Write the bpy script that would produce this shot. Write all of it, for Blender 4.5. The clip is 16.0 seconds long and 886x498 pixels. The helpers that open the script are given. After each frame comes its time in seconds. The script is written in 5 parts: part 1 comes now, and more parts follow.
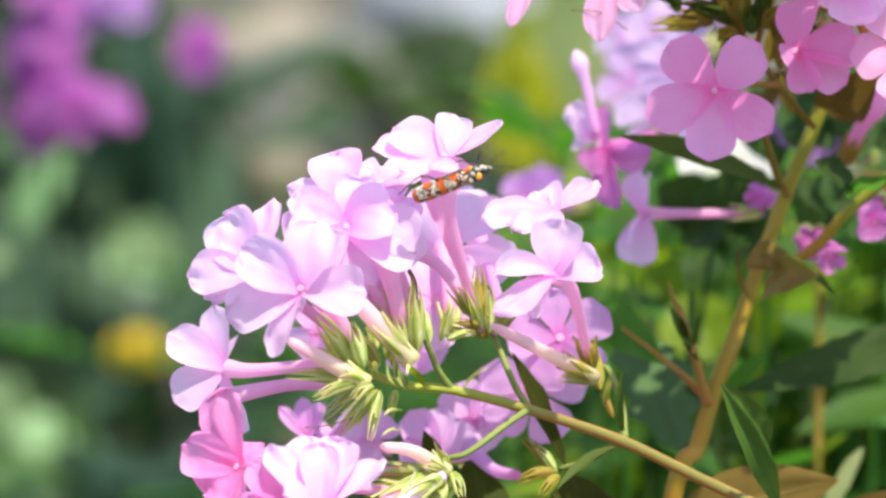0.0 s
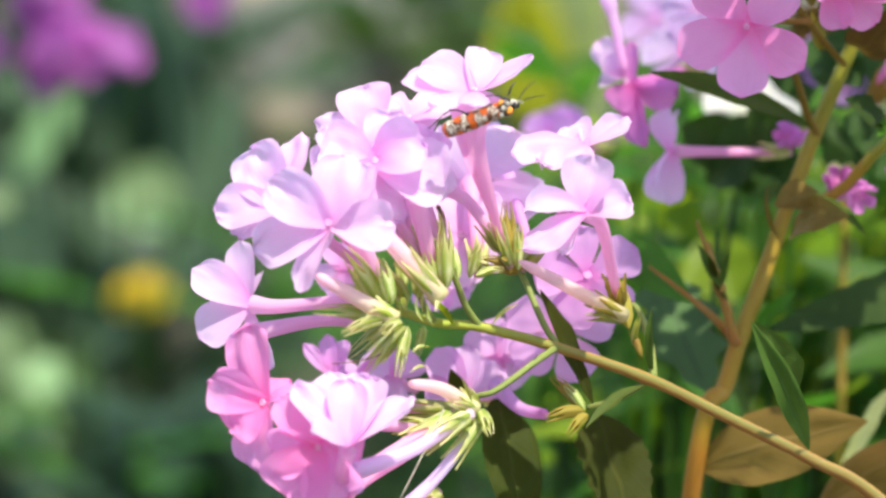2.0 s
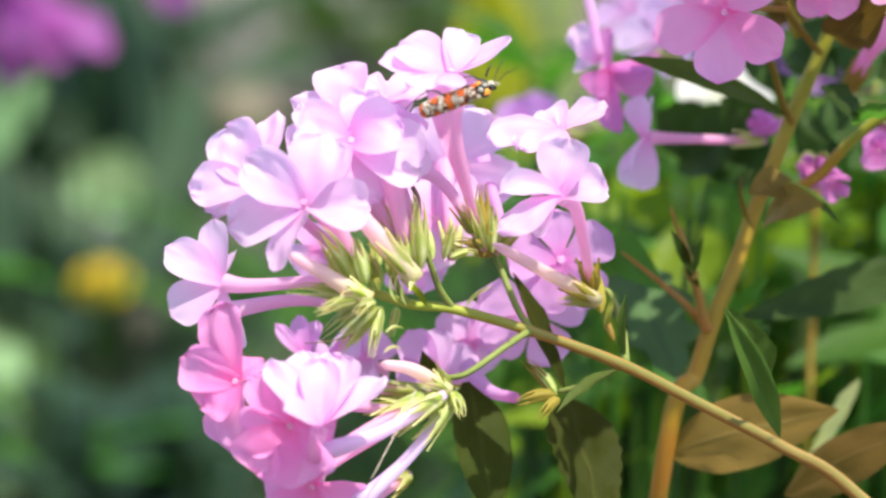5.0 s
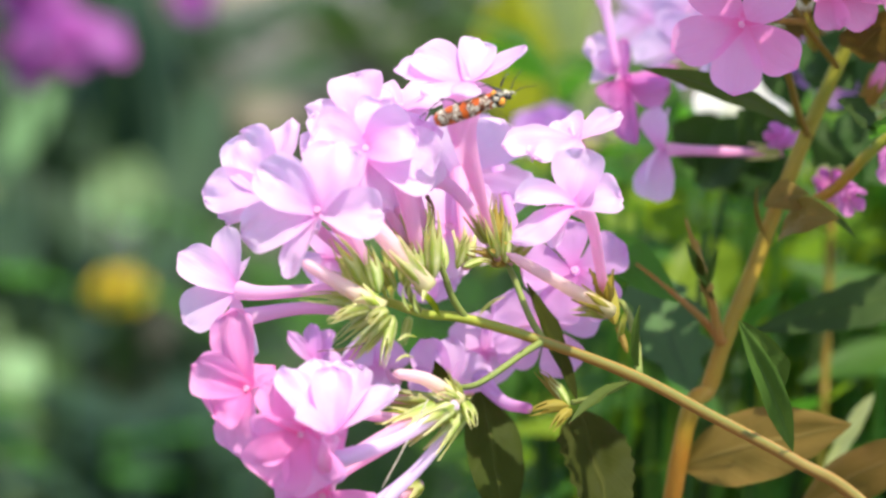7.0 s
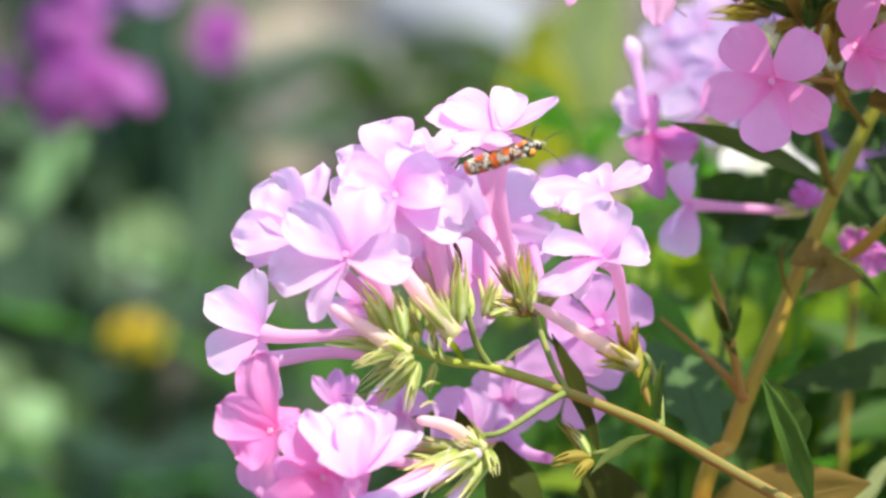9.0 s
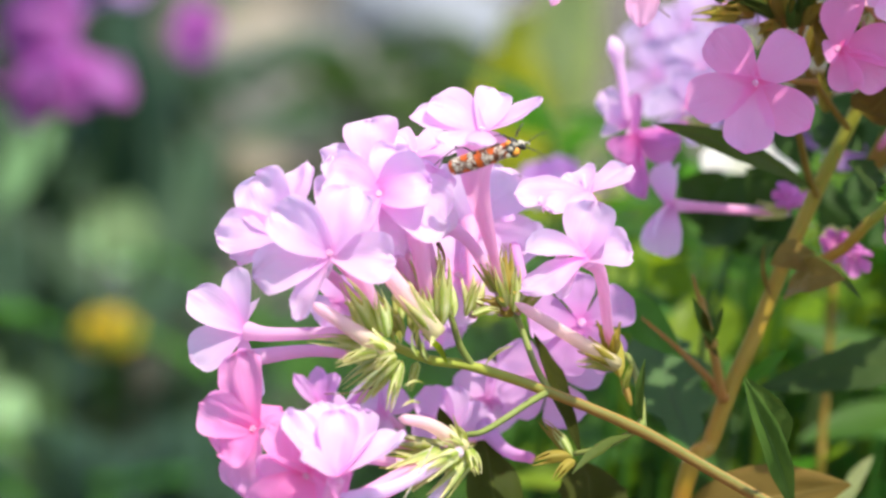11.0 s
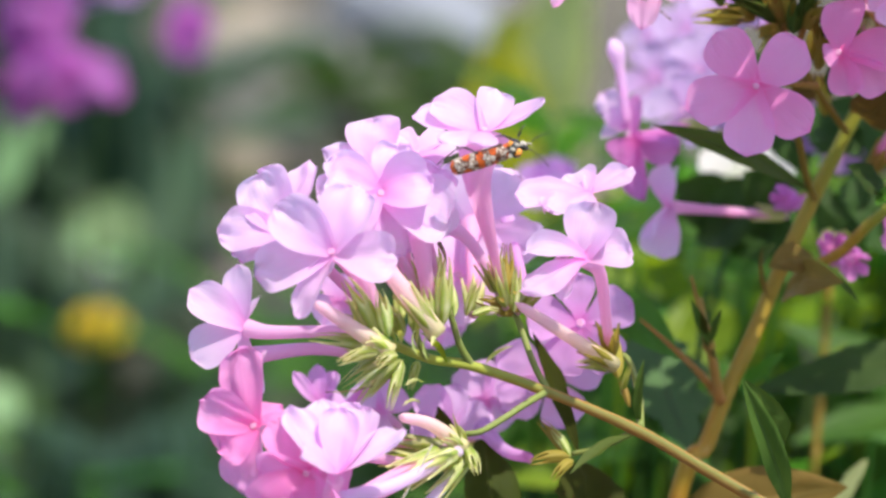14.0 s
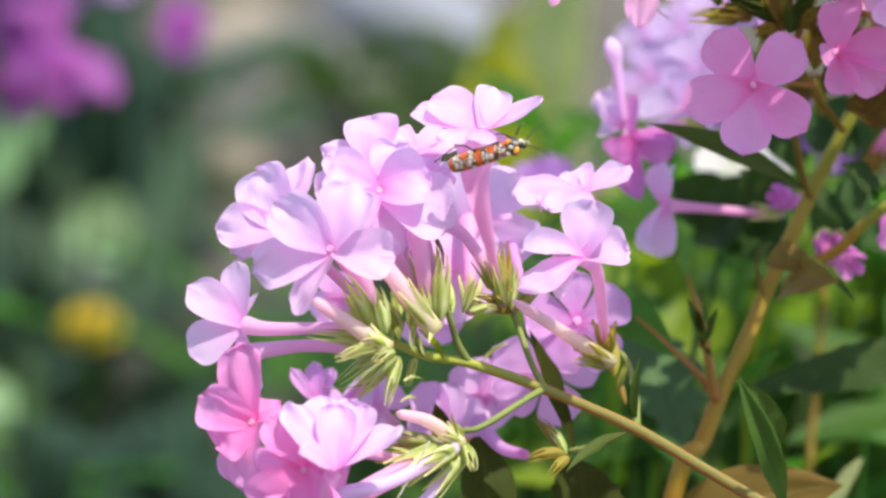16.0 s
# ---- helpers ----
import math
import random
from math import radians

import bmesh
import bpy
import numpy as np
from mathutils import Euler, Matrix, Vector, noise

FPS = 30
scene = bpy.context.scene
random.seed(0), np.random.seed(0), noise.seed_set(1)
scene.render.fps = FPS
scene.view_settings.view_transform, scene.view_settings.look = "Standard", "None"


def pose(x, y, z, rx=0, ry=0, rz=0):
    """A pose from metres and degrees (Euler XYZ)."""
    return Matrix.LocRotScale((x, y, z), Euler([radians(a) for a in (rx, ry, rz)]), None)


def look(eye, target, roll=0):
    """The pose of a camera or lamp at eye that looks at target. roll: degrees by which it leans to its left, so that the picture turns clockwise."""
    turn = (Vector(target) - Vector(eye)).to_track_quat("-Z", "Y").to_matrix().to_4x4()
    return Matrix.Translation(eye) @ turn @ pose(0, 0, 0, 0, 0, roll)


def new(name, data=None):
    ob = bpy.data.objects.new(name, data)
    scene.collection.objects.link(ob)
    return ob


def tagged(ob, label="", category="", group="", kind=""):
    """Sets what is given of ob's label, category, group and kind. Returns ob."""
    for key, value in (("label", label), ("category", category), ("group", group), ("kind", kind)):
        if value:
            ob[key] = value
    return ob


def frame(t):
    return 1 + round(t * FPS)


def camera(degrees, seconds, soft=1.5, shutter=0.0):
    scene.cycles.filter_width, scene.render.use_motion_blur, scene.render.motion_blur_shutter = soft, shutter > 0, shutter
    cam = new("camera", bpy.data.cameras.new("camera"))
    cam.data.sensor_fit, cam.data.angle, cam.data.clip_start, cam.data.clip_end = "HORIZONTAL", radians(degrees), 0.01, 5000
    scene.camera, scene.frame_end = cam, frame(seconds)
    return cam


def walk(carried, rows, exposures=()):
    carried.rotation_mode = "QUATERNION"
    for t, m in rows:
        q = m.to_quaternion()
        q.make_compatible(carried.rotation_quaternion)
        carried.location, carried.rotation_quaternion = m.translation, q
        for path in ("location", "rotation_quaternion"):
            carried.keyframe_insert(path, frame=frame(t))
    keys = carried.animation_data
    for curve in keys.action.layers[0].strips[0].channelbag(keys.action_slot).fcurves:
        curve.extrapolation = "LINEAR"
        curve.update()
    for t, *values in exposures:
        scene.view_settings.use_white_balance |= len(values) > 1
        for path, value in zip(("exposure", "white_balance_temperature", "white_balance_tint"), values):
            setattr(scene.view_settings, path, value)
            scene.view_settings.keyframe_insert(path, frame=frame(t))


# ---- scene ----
# ---------------------------------------------------------------- camera
STAND = pose(0, -0.685, 0.9455, 78, 0, 0)
cam = camera(12, 16.0, soft=2.6)
cam.data.dof.use_dof = True
cam.data.dof.focus_distance = 0.664
cam.data.dof.aperture_fstop = 19

# seconds; metres right, up, forward from the standpoint; degrees up, aside, roll
PATH = [
    (0, 0.0000, 0.0000, -0.0000, 0.00, 0.00, 0.00),
    (0.5, -0.0001, -0.0004, -0.0002, 0.02, 0.11, 0.15),
    (1, -0.0019, -0.0002, 0.0035, 0.43, 0.03, 0.19),
    (1.5, -0.0028, -0.0025, 0.0028, 0.59, 0.08, -0.00),
    (2, -0.0051, -0.0024, 0.0071, 0.67, 0.05, 0.32),
    (2.5, -0.0056, -0.0023, 0.0073, 0.77, 0.07, 0.50),
    (3, -0.0052, -0.0036, 0.0063, 0.74, 0.24, 0.69),
    (3.5, -0.0057, -0.0041, 0.0085, 0.78, 0.48, 0.63),
    (6, -0.0082, -0.0050, 0.0078, 0.60, 0.53, 1.55),
    (6.5, -0.0081, -0.0047, 0.0089, 0.55, 0.43, 1.63),
    (7, -0.0069, -0.0054, 0.0101, 0.55, 0.36, 1.81),
    (7.5, -0.0063, -0.0067, 0.0084, 0.23, 0.30, 2.20),
    (8, -0.0073, -0.0074, 0.0077, -0.09, 0.11, 2.84),
    (8.5, -0.0079, -0.0072, 0.0066, -0.25, 0.12, 3.20),
    (9, -0.0087, -0.0069, 0.0073, -0.22, 0.15, 3.30),
    (9.5, -0.0100, -0.0065, 0.0085, -0.16, 0.45, 3.42),
    (10, -0.0094, -0.0066, 0.0074, -0.18, 0.43, 3.64),
    (12.5, -0.0137, -0.0063, 0.0060, -0.11, 0.74, 3.72),
    (13, -0.0132, -0.0067, 0.0041, -0.19, 0.67, 3.83),
    (13.5, -0.0136, -0.0065, 0.0041, -0.18, 0.75, 3.99),
    (14, -0.0135, -0.0067, 0.0042, -0.15, 0.78, 4.19),
    (14.5, -0.0127, -0.0071, 0.0032, -0.12, 0.81, 4.10),
    (15, -0.0128, -0.0073, 0.0032, -0.15, 0.85, 4.05),
    (15.5, -0.0135, -0.0069, 0.0030, -0.12, 0.84, 4.24),
    (16, -0.0144, -0.0071, 0.0020, -0.14, 0.89, 4.38),
]
walk(cam, [(t, STAND @ pose(x, y, -z, -a, -b, c)) for t, x, y, z, a, b, c in PATH],
     exposures=[(0, 1.05, 7000, 5.5), (10.2, 1.05, 7000, 5.5), (12.3, 0.85, 6750, 10), (16, 0.83, 6750, 10)])

# ---------------------------------------------------------------- light
SUN_DIR = Vector((0.24, -0.32, 0.90)).normalized()
world = bpy.data.worlds.new("sky")
scene.world = world
world.use_nodes = True
sky = world.node_tree.nodes.new("ShaderNodeTexSky")
sky.sky_type = "NISHITA"
sky.sun_disc = False
sky.sun_elevation = math.asin(SUN_DIR.z)
sky.sun_rotation = math.atan2(SUN_DIR.x, SUN_DIR.y)
background = world.node_tree.nodes["Background"]
background.inputs["Strength"].default_value = 0.15
world.node_tree.links.new(sky.outputs["Color"], background.inputs["Color"])
sun = new("sun", bpy.data.lights.new("sun", "SUN"))
sun.data.energy = 3.7
sun.data.angle = radians(0.55)
sun.data.color = (1.0, 0.95, 0.88)
sun.matrix_world = look(SUN_DIR * 5, (0, 0, 0))

# ---------------------------------------------------------------- helpers
RIGHT = STAND.to_3x3() @ Vector((1, 0, 0))
UP = STAND.to_3x3() @ Vector((0, 1, 0))
NEAR = STAND.to_3x3() @ Vector((0, 0, 1))
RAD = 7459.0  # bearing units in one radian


def at(u, v, d):
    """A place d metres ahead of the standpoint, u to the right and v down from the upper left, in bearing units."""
    return STAND @ Vector(((u - 784) / RAD * d, (441 - v) / RAD * d, -d))


def way(r, u, n):
    """A direction from its shares to the right, up and towards the standpoint."""
    return (RIGHT * r + UP * u + NEAR * n).normalized()


def thing(name, base, label, category, group="", kind=""):
    ob = new(name)
    ob.location = base
    ob.empty_display_size = 0.02
    return tagged(ob, label, category, group, kind)


def part(name, geo, material, parent, label="", smooth=True):
    """One mesh under a thing or a part; geo: places in the world, faces, and uv by vertex."""
    verts, faces, uvs = geo
    top = parent
    while top.parent:
        top = top.parent
    off = top.location
    me = bpy.data.meshes.new(name)
    me.from_pydata([tuple(Vector(v) - off) for v in verts], [], faces)
    if uvs:
        layer = me.uv_layers.new(name="UVMap")
        idx = np.empty(len(me.loops), dtype=np.int32)
        me.loops.foreach_get("vertex_index", idx)
        layer.data.foreach_set("uv", np.asarray(uvs, dtype=np.float32)[idx].ravel())
    if smooth:
        me.polygons.foreach_set("use_smooth", [True] * len(me.polygons))
    me.materials.append(material)
    me.update()
    ob = new(name, me)
    ob.parent = parent
    return tagged(ob, label)


def merge(*geos):
    verts, faces, uvs = [], [], []
    for v, f, u in geos:
        n = len(verts)
        verts += list(v)
        faces += [tuple(i + n for i in q) for q in f]
        uvs += list(u)
    return verts, faces, uvs


def spline(points, n):
    """n + 1 places on a smooth line through the points."""
    p = [Vector(q) for q in points]
    p = [p[0] * 2 - p[1]] + p + [p[-1] * 2 - p[-2]]
    out = []
    last = len(p) - 3
    for i in range(n + 1):
        s = i / n * last
        k = min(int(s), last - 1)
        t = s - k
        a, b, c, d = p[k:k + 4]
        out.append(0.5 * ((2 * b) + (c - a) * t + (2 * a - 5 * b + 4 * c - d) * t * t + (3 * b - 3 * c + d - a) * t ** 3))
    return out


def frames_along(line, side=None):
    """A tangent and two cross directions at each place of a line, without twist; side: the first cross direction."""
    res = []
    for i, q in enumerate(line):
        t = (line[min(i + 1, len(line) - 1)] - line[max(i - 1, 0)]).normalized()
        if side is None:
            side = t.orthogonal().normalized()
        side = (side - t * side.dot(t)).normalized()
        res.append((t, side, t.cross(side)))
    return res


def sweep(line, radius, sides=10, cap=True, wave=0.0, side=None):
    """A tube along a line; radius: a function of 0..1."""
    verts, faces, uvs = [], [], []
    n = len(line)
    for i, (q, (t, a, b)) in enumerate(zip(line, frames_along(line, side))):
        s = i / (n - 1)
        for k in range(sides):
            w = 2 * math.pi * k / sides
            r = radius(s) * (1 + wave * noise.noise(q * 260 + Vector((0, 0, k * 1.7))))
            verts.append(q + (a * math.cos(w) + b * math.sin(w)) * r)
            uvs.append((k / sides, s))
    for i in range(n - 1):
        for k in range(sides):
            j = (k + 1) % sides
            faces.append((i * sides + k, i * sides + j, (i + 1) * sides + j, (i + 1) * sides + k))
    if cap or cap is None:
        faces.append(tuple(range(sides))[::-1])
    if cap:
        faces.append(tuple(range((n - 1) * sides, n * sides)))
    return verts, faces, uvs


def ball(centre, ax, ay, az, rings=8, sides=12):
    """An ellipsoid with the half axes ax, ay, az."""
    verts, faces, uvs = [], [], []
    for i in range(rings + 1):
        p = math.pi * i / rings
        for k in range(sides):
            w = 2 * math.pi * k / sides
            verts.append(centre + az * math.cos(p) + (ax * math.cos(w) + ay * math.sin(w)) * max(math.sin(p), 0.002))
            uvs.append((k / sides, i / rings))
    for i in range(rings):
        for k in range(sides):
            j = (k + 1) % sides
            faces.append((i * sides + k, (i + 1) * sides + k, (i + 1) * sides + j, i * sides + j))
    return verts, faces, uvs


# ---------------------------------------------------------------- materials
def nodes_of(name):
    m = bpy.data.materials.new(name)
    m.use_nodes = True
    nt = m.node_tree
    nt.nodes.clear()
    out = nt.nodes.new("ShaderNodeOutputMaterial")

    def add(kind, **inputs):
        node = nt.nodes.new("ShaderNode" + kind)
        for key, value in inputs.items():
            slot = node.inputs[int(key[1:])] if key[0] == "i" and key[1:].isdigit() else node.inputs[key.replace("_", " ")]
            if isinstance(value, bpy.types.NodeSocket):
                nt.links.new(value, slot)
            else:
                slot.default_value = value
        return node
    return m, nt, out, add


def ramp_of(add, fac, *stops):
    r = add("ValToRGB", Fac=fac)
    els = r.color_ramp.elements
    while len(els) < len(stops):
        els.new(0.5)
    for e, (p, c) in zip(els, stops):
        e.position, e.color = p, (*c, 1) if len(c) == 3 else c
    return r.outputs["Color"]


def mixed(add, fac, a, b, mode="MIX"):
    n = add("Mix")
    n.data_type = "RGBA"
    n.blend_type = mode
    for slot, value in ((0, fac), (6, a), (7, b)):
        if isinstance(value, bpy.types.NodeSocket):
            n.id_data.links.new(value, n.inputs[slot])
        elif slot == 0:
            n.inputs[0].default_value = value
        else:
            n.inputs[slot].default_value = (*value, 1)
    return n.outputs[2]


def maths(add, op, a, b=0.0, c=0.0):
    n = add("Math", i0=a, i1=b, i2=c)
    n.operation = op
    return n.outputs[0]


def thin(add, nt, out, colour, back, rough, share, bump=None, spec=0.3, sheen=0.0):
    """A thin leaf or petal: a surface with light passing through."""
    p = add("BsdfPrincipled", Base_Color=colour, Roughness=rough)
    p.inputs["Specular IOR Level"].default_value = spec
    p.inputs["Sheen Weight"].default_value = sheen
    tr = add("BsdfTranslucent", Color=back)
    if bump is not None:
        nt.links.new(bump, p.inputs["Normal"])
        nt.links.new(bump, tr.inputs["Normal"])
    mx = add("MixShader", Fac=share, i1=p.outputs[0], i2=tr.outputs[0])
    nt.links.new(mx.outputs[0], out.inputs["Surface"])


def petal_mat(name, tip, mid, throat, pale=None):
    m, nt, out, add = nodes_of(name)
    uv = add("TexCoord").outputs["UV"]
    sep = add("SeparateXYZ", Vector=uv)
    along = sep.outputs["Y"]
    rnd = add("ObjectInfo").outputs["Random"]
    geo = add("NewGeometry").outputs["Position"]
    blot = add("TexNoise", Vector=geo, Scale=160.0, Detail=3.0).outputs["Fac"]
    col = ramp_of(add, along, (0.0, throat), (0.14, tuple(0.5 * (a + b) for a, b in zip(throat, mid))), (0.40, mid), (0.86, tip), (1.0, tip))
    pale = pale or tuple(min(1, c * 0.55 + 0.42) for c in tip)
    col = mixed(add, maths(add, "MULTIPLY", blot, 0.42), col, pale)
    # fine veins that run from the throat to the rim
    stretch = add("Mapping", Vector=uv)
    stretch.inputs["Scale"].default_value = (26, 1.6, 1)
    vein = add("TexNoise", Vector=stretch.outputs[0], Scale=1.0, Detail=4.0).outputs["Fac"]
    vein = add("MapRange", Value=vein, i1=0.42, i2=0.62).outputs[0]
    col = mixed(add, maths(add, "MULTIPLY", vein, 0.22), col, mid)
    hue = add("HueSaturation", Color=col, Hue=maths(add, "MULTIPLY_ADD", rnd, 0.03, 0.485),
              Saturation=maths(add, "MULTIPLY_ADD", rnd, 0.25, 0.85), Value=1.0)
    bump = add("Bump", Strength=0.16, Distance=0.0004, Height=vein)
    glow = mixed(add, 0.35, hue.outputs[0], tuple(c ** k for c, k in zip(mid, (0.5, 1.0, 0.7))))
    thin(add, nt, out, hue.outputs[0], glow, 0.45, 0.58, bump.outputs[0], spec=0.25, sheen=0.04)
    return m


def leaf_mat(name, green, light, vein_col, back, share=0.3, rough=0.45, spec=0.22, tip=None, ribs=(0.012, 0.045, 0.45), grain=70.0):
    m, nt, out, add = nodes_of(name)
    uv = add("TexCoord").outputs["UV"]
    sep = add("SeparateXYZ", Vector=uv)
    rnd = add("ObjectInfo").outputs["Random"]
    geo = add("NewGeometry").outputs["Position"]
    across = maths(add, "ABSOLUTE", maths(add, "SUBTRACT", sep.outputs["X"], 0.5))
    rib = add("MapRange", Value=across, i1=ribs[0], i2=ribs[1], i3=1.0, i4=0.0).outputs[0]
    # side veins slant towards the tip
    slant = maths(add, "MULTIPLY_ADD", across, -0.55, sep.outputs["Y"])
    saw = maths(add, "ABSOLUTE", maths(add, "SUBTRACT", maths(add, "FRACT", maths(add, "MULTIPLY", slant, 9.0)), 0.5))
    side = add("MapRange", Value=saw, i1=0.0, i2=0.10, i3=0.2, i4=0.0).outputs[0]
    veins = maths(add, "MAXIMUM", rib, side)
    blot = add("TexNoise", Vector=geo, Scale=grain, Detail=4.0).outputs["Fac"]
    fine = add("TexNoise", Vector=geo, Scale=900.0, Detail=2.0).outputs["Fac"]
    spread = add("MapRange", Value=blot, i1=0.35, i2=0.7).outputs[0]
    col = mixed(add, spread, green, light)
    col = mixed(add, maths(add, "MULTIPLY", fine, 0.3), col, tuple(c * 0.6 for c in green))
    col = mixed(add, maths(add, "MULTIPLY", veins, ribs[2]), col, vein_col)
    if tip:
        col = mixed(add, add("MapRange", Value=sep.outputs["Y"], i1=0.45, i2=0.95).outputs[0], col, tip)
    hue = add("HueSaturation", Color=col, Hue=maths(add, "MULTIPLY_ADD", rnd, 0.04, 0.48),
              Value=maths(add, "MULTIPLY_ADD", rnd, 0.5, 0.75))
    high = maths(add, "MULTIPLY_ADD", fine, 0.25, veins)
    bump = add("Bump", Strength=0.35, Distance=0.0006, Height=high)
    bk = mixed(add, maths(add, "MULTIPLY", veins, 0.5), back, tuple(c * 0.5 for c in back))
    thin(add, nt, out, hue.outputs[0], bk, rough, share, bump.outputs[0], spec=spec)
    return m


def stem_mat(name, a, b, c, tip=None, span=(0.76, 0.95), blush=None):
    m, nt, out, add = nodes_of(name)
    geo = add("NewGeometry").outputs["Position"]
    uv = add("TexCoord").outputs["UV"]
    streak = add("Mapping", Vector=uv)
    streak.inputs["Scale"].default_value = (14, 3, 1)
    lines = add("TexNoise", Vector=streak.outputs[0], Scale=1.0, Detail=4.0).outputs["Fac"]
    blot = add("TexNoise", Vector=geo, Scale=55.0, Detail=3.0).outputs["Fac"]
    col = mixed(add, add("MapRange", Value=blot, i1=0.4, i2=0.62).outputs[0], a, b)
    col = mixed(add, add("MapRange", Value=lines, i1=0.5, i2=0.75, i4=0.6).outputs[0], col, c)
    if blush:
        # the side of the stem opposite the first seam is flushed
        around = maths(add, "ABSOLUTE", maths(add, "SUBTRACT", add("SeparateXYZ", Vector=uv).outputs["X"], 0.5))
        col = mixed(add, add("MapRange", Value=maths(add, "MULTIPLY_ADD", blot, 0.12, around), i1=0.20, i2=0.40, i3=0.9, i4=0.0).outputs[0], col, blush)
    if tip:
        along = add("SeparateXYZ", Vector=uv).outputs["Y"]
        col = mixed(add, add("MapRange", Value=along, i1=span[0], i2=span[1]).outputs[0], col, tip)
    fine = add("TexNoise", Vector=geo, Scale=1500.0, Detail=2.0).outputs["Fac"]
    bump = add("Bump", Strength=0.3, Distance=0.0003, Height=maths(add, "ADD", fine, lines))
    p = add("BsdfPrincipled", Base_Color=col, Roughness=0.5, Normal=bump.outputs[0])
    p.inputs["Specular IOR Level"].default_value = 0.2
    p.inputs["Subsurface Weight"].default_value = 0.15
    p.inputs["Subsurface Scale"].default_value = 0.001
    p.inputs["Subsurface Radius"].default_value = (1.0, 0.8, 0.3)
    nt.links.new(p.outputs[0], out.inputs["Surface"])
    return m


def plain_mat(name, a, b, scale=200.0, rough=0.6, relief=0.3, distance=0.0005):
    m, nt, out, add = nodes_of(name)
    geo = add("NewGeometry").outputs["Position"]
    n1 = add("TexNoise", Vector=geo, Scale=scale, Detail=5.0).outputs["Fac"]
    col = mixed(add, add("MapRange", Value=n1, i1=0.35, i2=0.65).outputs[0], a, b)
    bump = add("Bump", Strength=relief, Distance=distance, Height=n1)
    p = add("BsdfPrincipled", Base_Color=col, Roughness=rough, Normal=bump.outputs[0])
    nt.links.new(p.outputs[0], out.inputs["Surface"])
    return m


def ground_mat():
    m, nt, out, add = nodes_of("mulch")
    geo = add("NewGeometry").outputs["Position"]
    big = add("TexNoise", Vector=geo, Scale=1.3, Detail=4.0).outputs["Fac"]
    chip = add("TexVoronoi", Vector=geo, Scale=38.0)
    fine = add("TexNoise", Vector=geo, Scale=120.0, Detail=5.0).outputs["Fac"]
    col = mixed(add, add("MapRange", Value=big, i1=0.4, i2=0.6).outputs[0], (0.06, 0.052, 0.036), (0.15, 0.13, 0.095))
    col = mixed(add, maths(add, "MULTIPLY", fine, 0.5), col, (0.05, 0.045, 0.03))
    hi = maths(add, "ADD", maths(add, "MULTIPLY", chip.outputs["Distance"], 1.0), fine)
    bump = add("Bump", Strength=0.7, Distance=0.02, Height=hi)
    p = add("BsdfPrincipled", Base_Color=col, Roughness=0.9, Normal=bump.outputs[0])
    nt.links.new(p.outputs[0], out.inputs["Surface"])
    return m


def wing_mat():
    """A net of cream spots edged in black, with orange patches; u: 0 to 0.5 on one wing, 3 to 2.5 on the other; v: from the tail."""
    m, nt, out, add = nodes_of("moth_wing")
    uv = add("TexCoord").outputs["UV"]
    sep = add("SeparateXYZ", Vector=uv)
    wob = add("TexNoise", Vector=uv, Scale=9.0, Detail=2.0).outputs["Fac"]
    x = sep.outputs["X"]
    y = maths(add, "MULTIPLY_ADD", wob, 0.07, maths(add, "SUBTRACT", sep.outputs["Y"], 0.035))
    near = None
    for xc, yc, rx, ry in ((0.15, 0.0, 0.5, 0.075), (0.24, 0.24, 0.12, 0.055), (0.10, 0.47, 0.22, 0.050), (0.26, 0.66, 0.10, 0.045), (0.22, 0.90, 0.16, 0.070),
                           (2.85, 0.0, 0.5, 0.075), (2.82, 0.27, 0.13, 0.060), (2.90, 0.47, 0.22, 0.050), (2.84, 0.68, 0.16, 0.060), (2.76, 0.90, 0.14, 0.060)):
        dx = maths(add, "DIVIDE", maths(add, "SUBTRACT", x, xc), rx)
        dy = maths(add, "DIVIDE", maths(add, "SUBTRACT", y, yc), ry)
        dist = maths(add, "MULTIPLY_ADD", dx, dx, maths(add, "MULTIPLY", dy, dy))
        near = dist if near is None else maths(add, "MINIMUM", near, dist)
    stretch = add("Mapping", Vector=uv)
    stretch.inputs["Scale"].default_value = (11.0, 17.0, 1)
    cell = add("TexVoronoi", Vector=stretch.outputs[0], Scale=1.0, Randomness=0.75)
    cell.feature = "DISTANCE_TO_EDGE"
    scales = add("TexNoise", Vector=uv, Scale=60.0, Detail=3.0).outputs["Fac"]
    orange = mixed(add, scales, (0.50, 0.070, 0.008), (0.66, 0.13, 0.012))
    cream = mixed(add, scales, (0.58, 0.48, 0.38), (0.80, 0.73, 0.62))
    edge = mixed(add, wob, (0.03, 0.014, 0.010), (0.20, 0.045, 0.012))
    col = mixed(add, maths(add, "GREATER_THAN", cell.outputs["Distance"], 0.11), edge, cream)
    col = mixed(add, maths(add, "LESS_THAN", near, 1.30), col, (0.022, 0.012, 0.010))
    col = mixed(add, maths(add, "LESS_THAN", near, 1.0), col, orange)
    bump = add("Bump", Strength=0.2, Distance=0.0001, Height=scales)
    p = add("BsdfPrincipled", Base_Color=col, Roughness=0.42, Normal=bump.outputs[0])
    nt.links.new(p.outputs[0], out.inputs["Surface"])
    return m


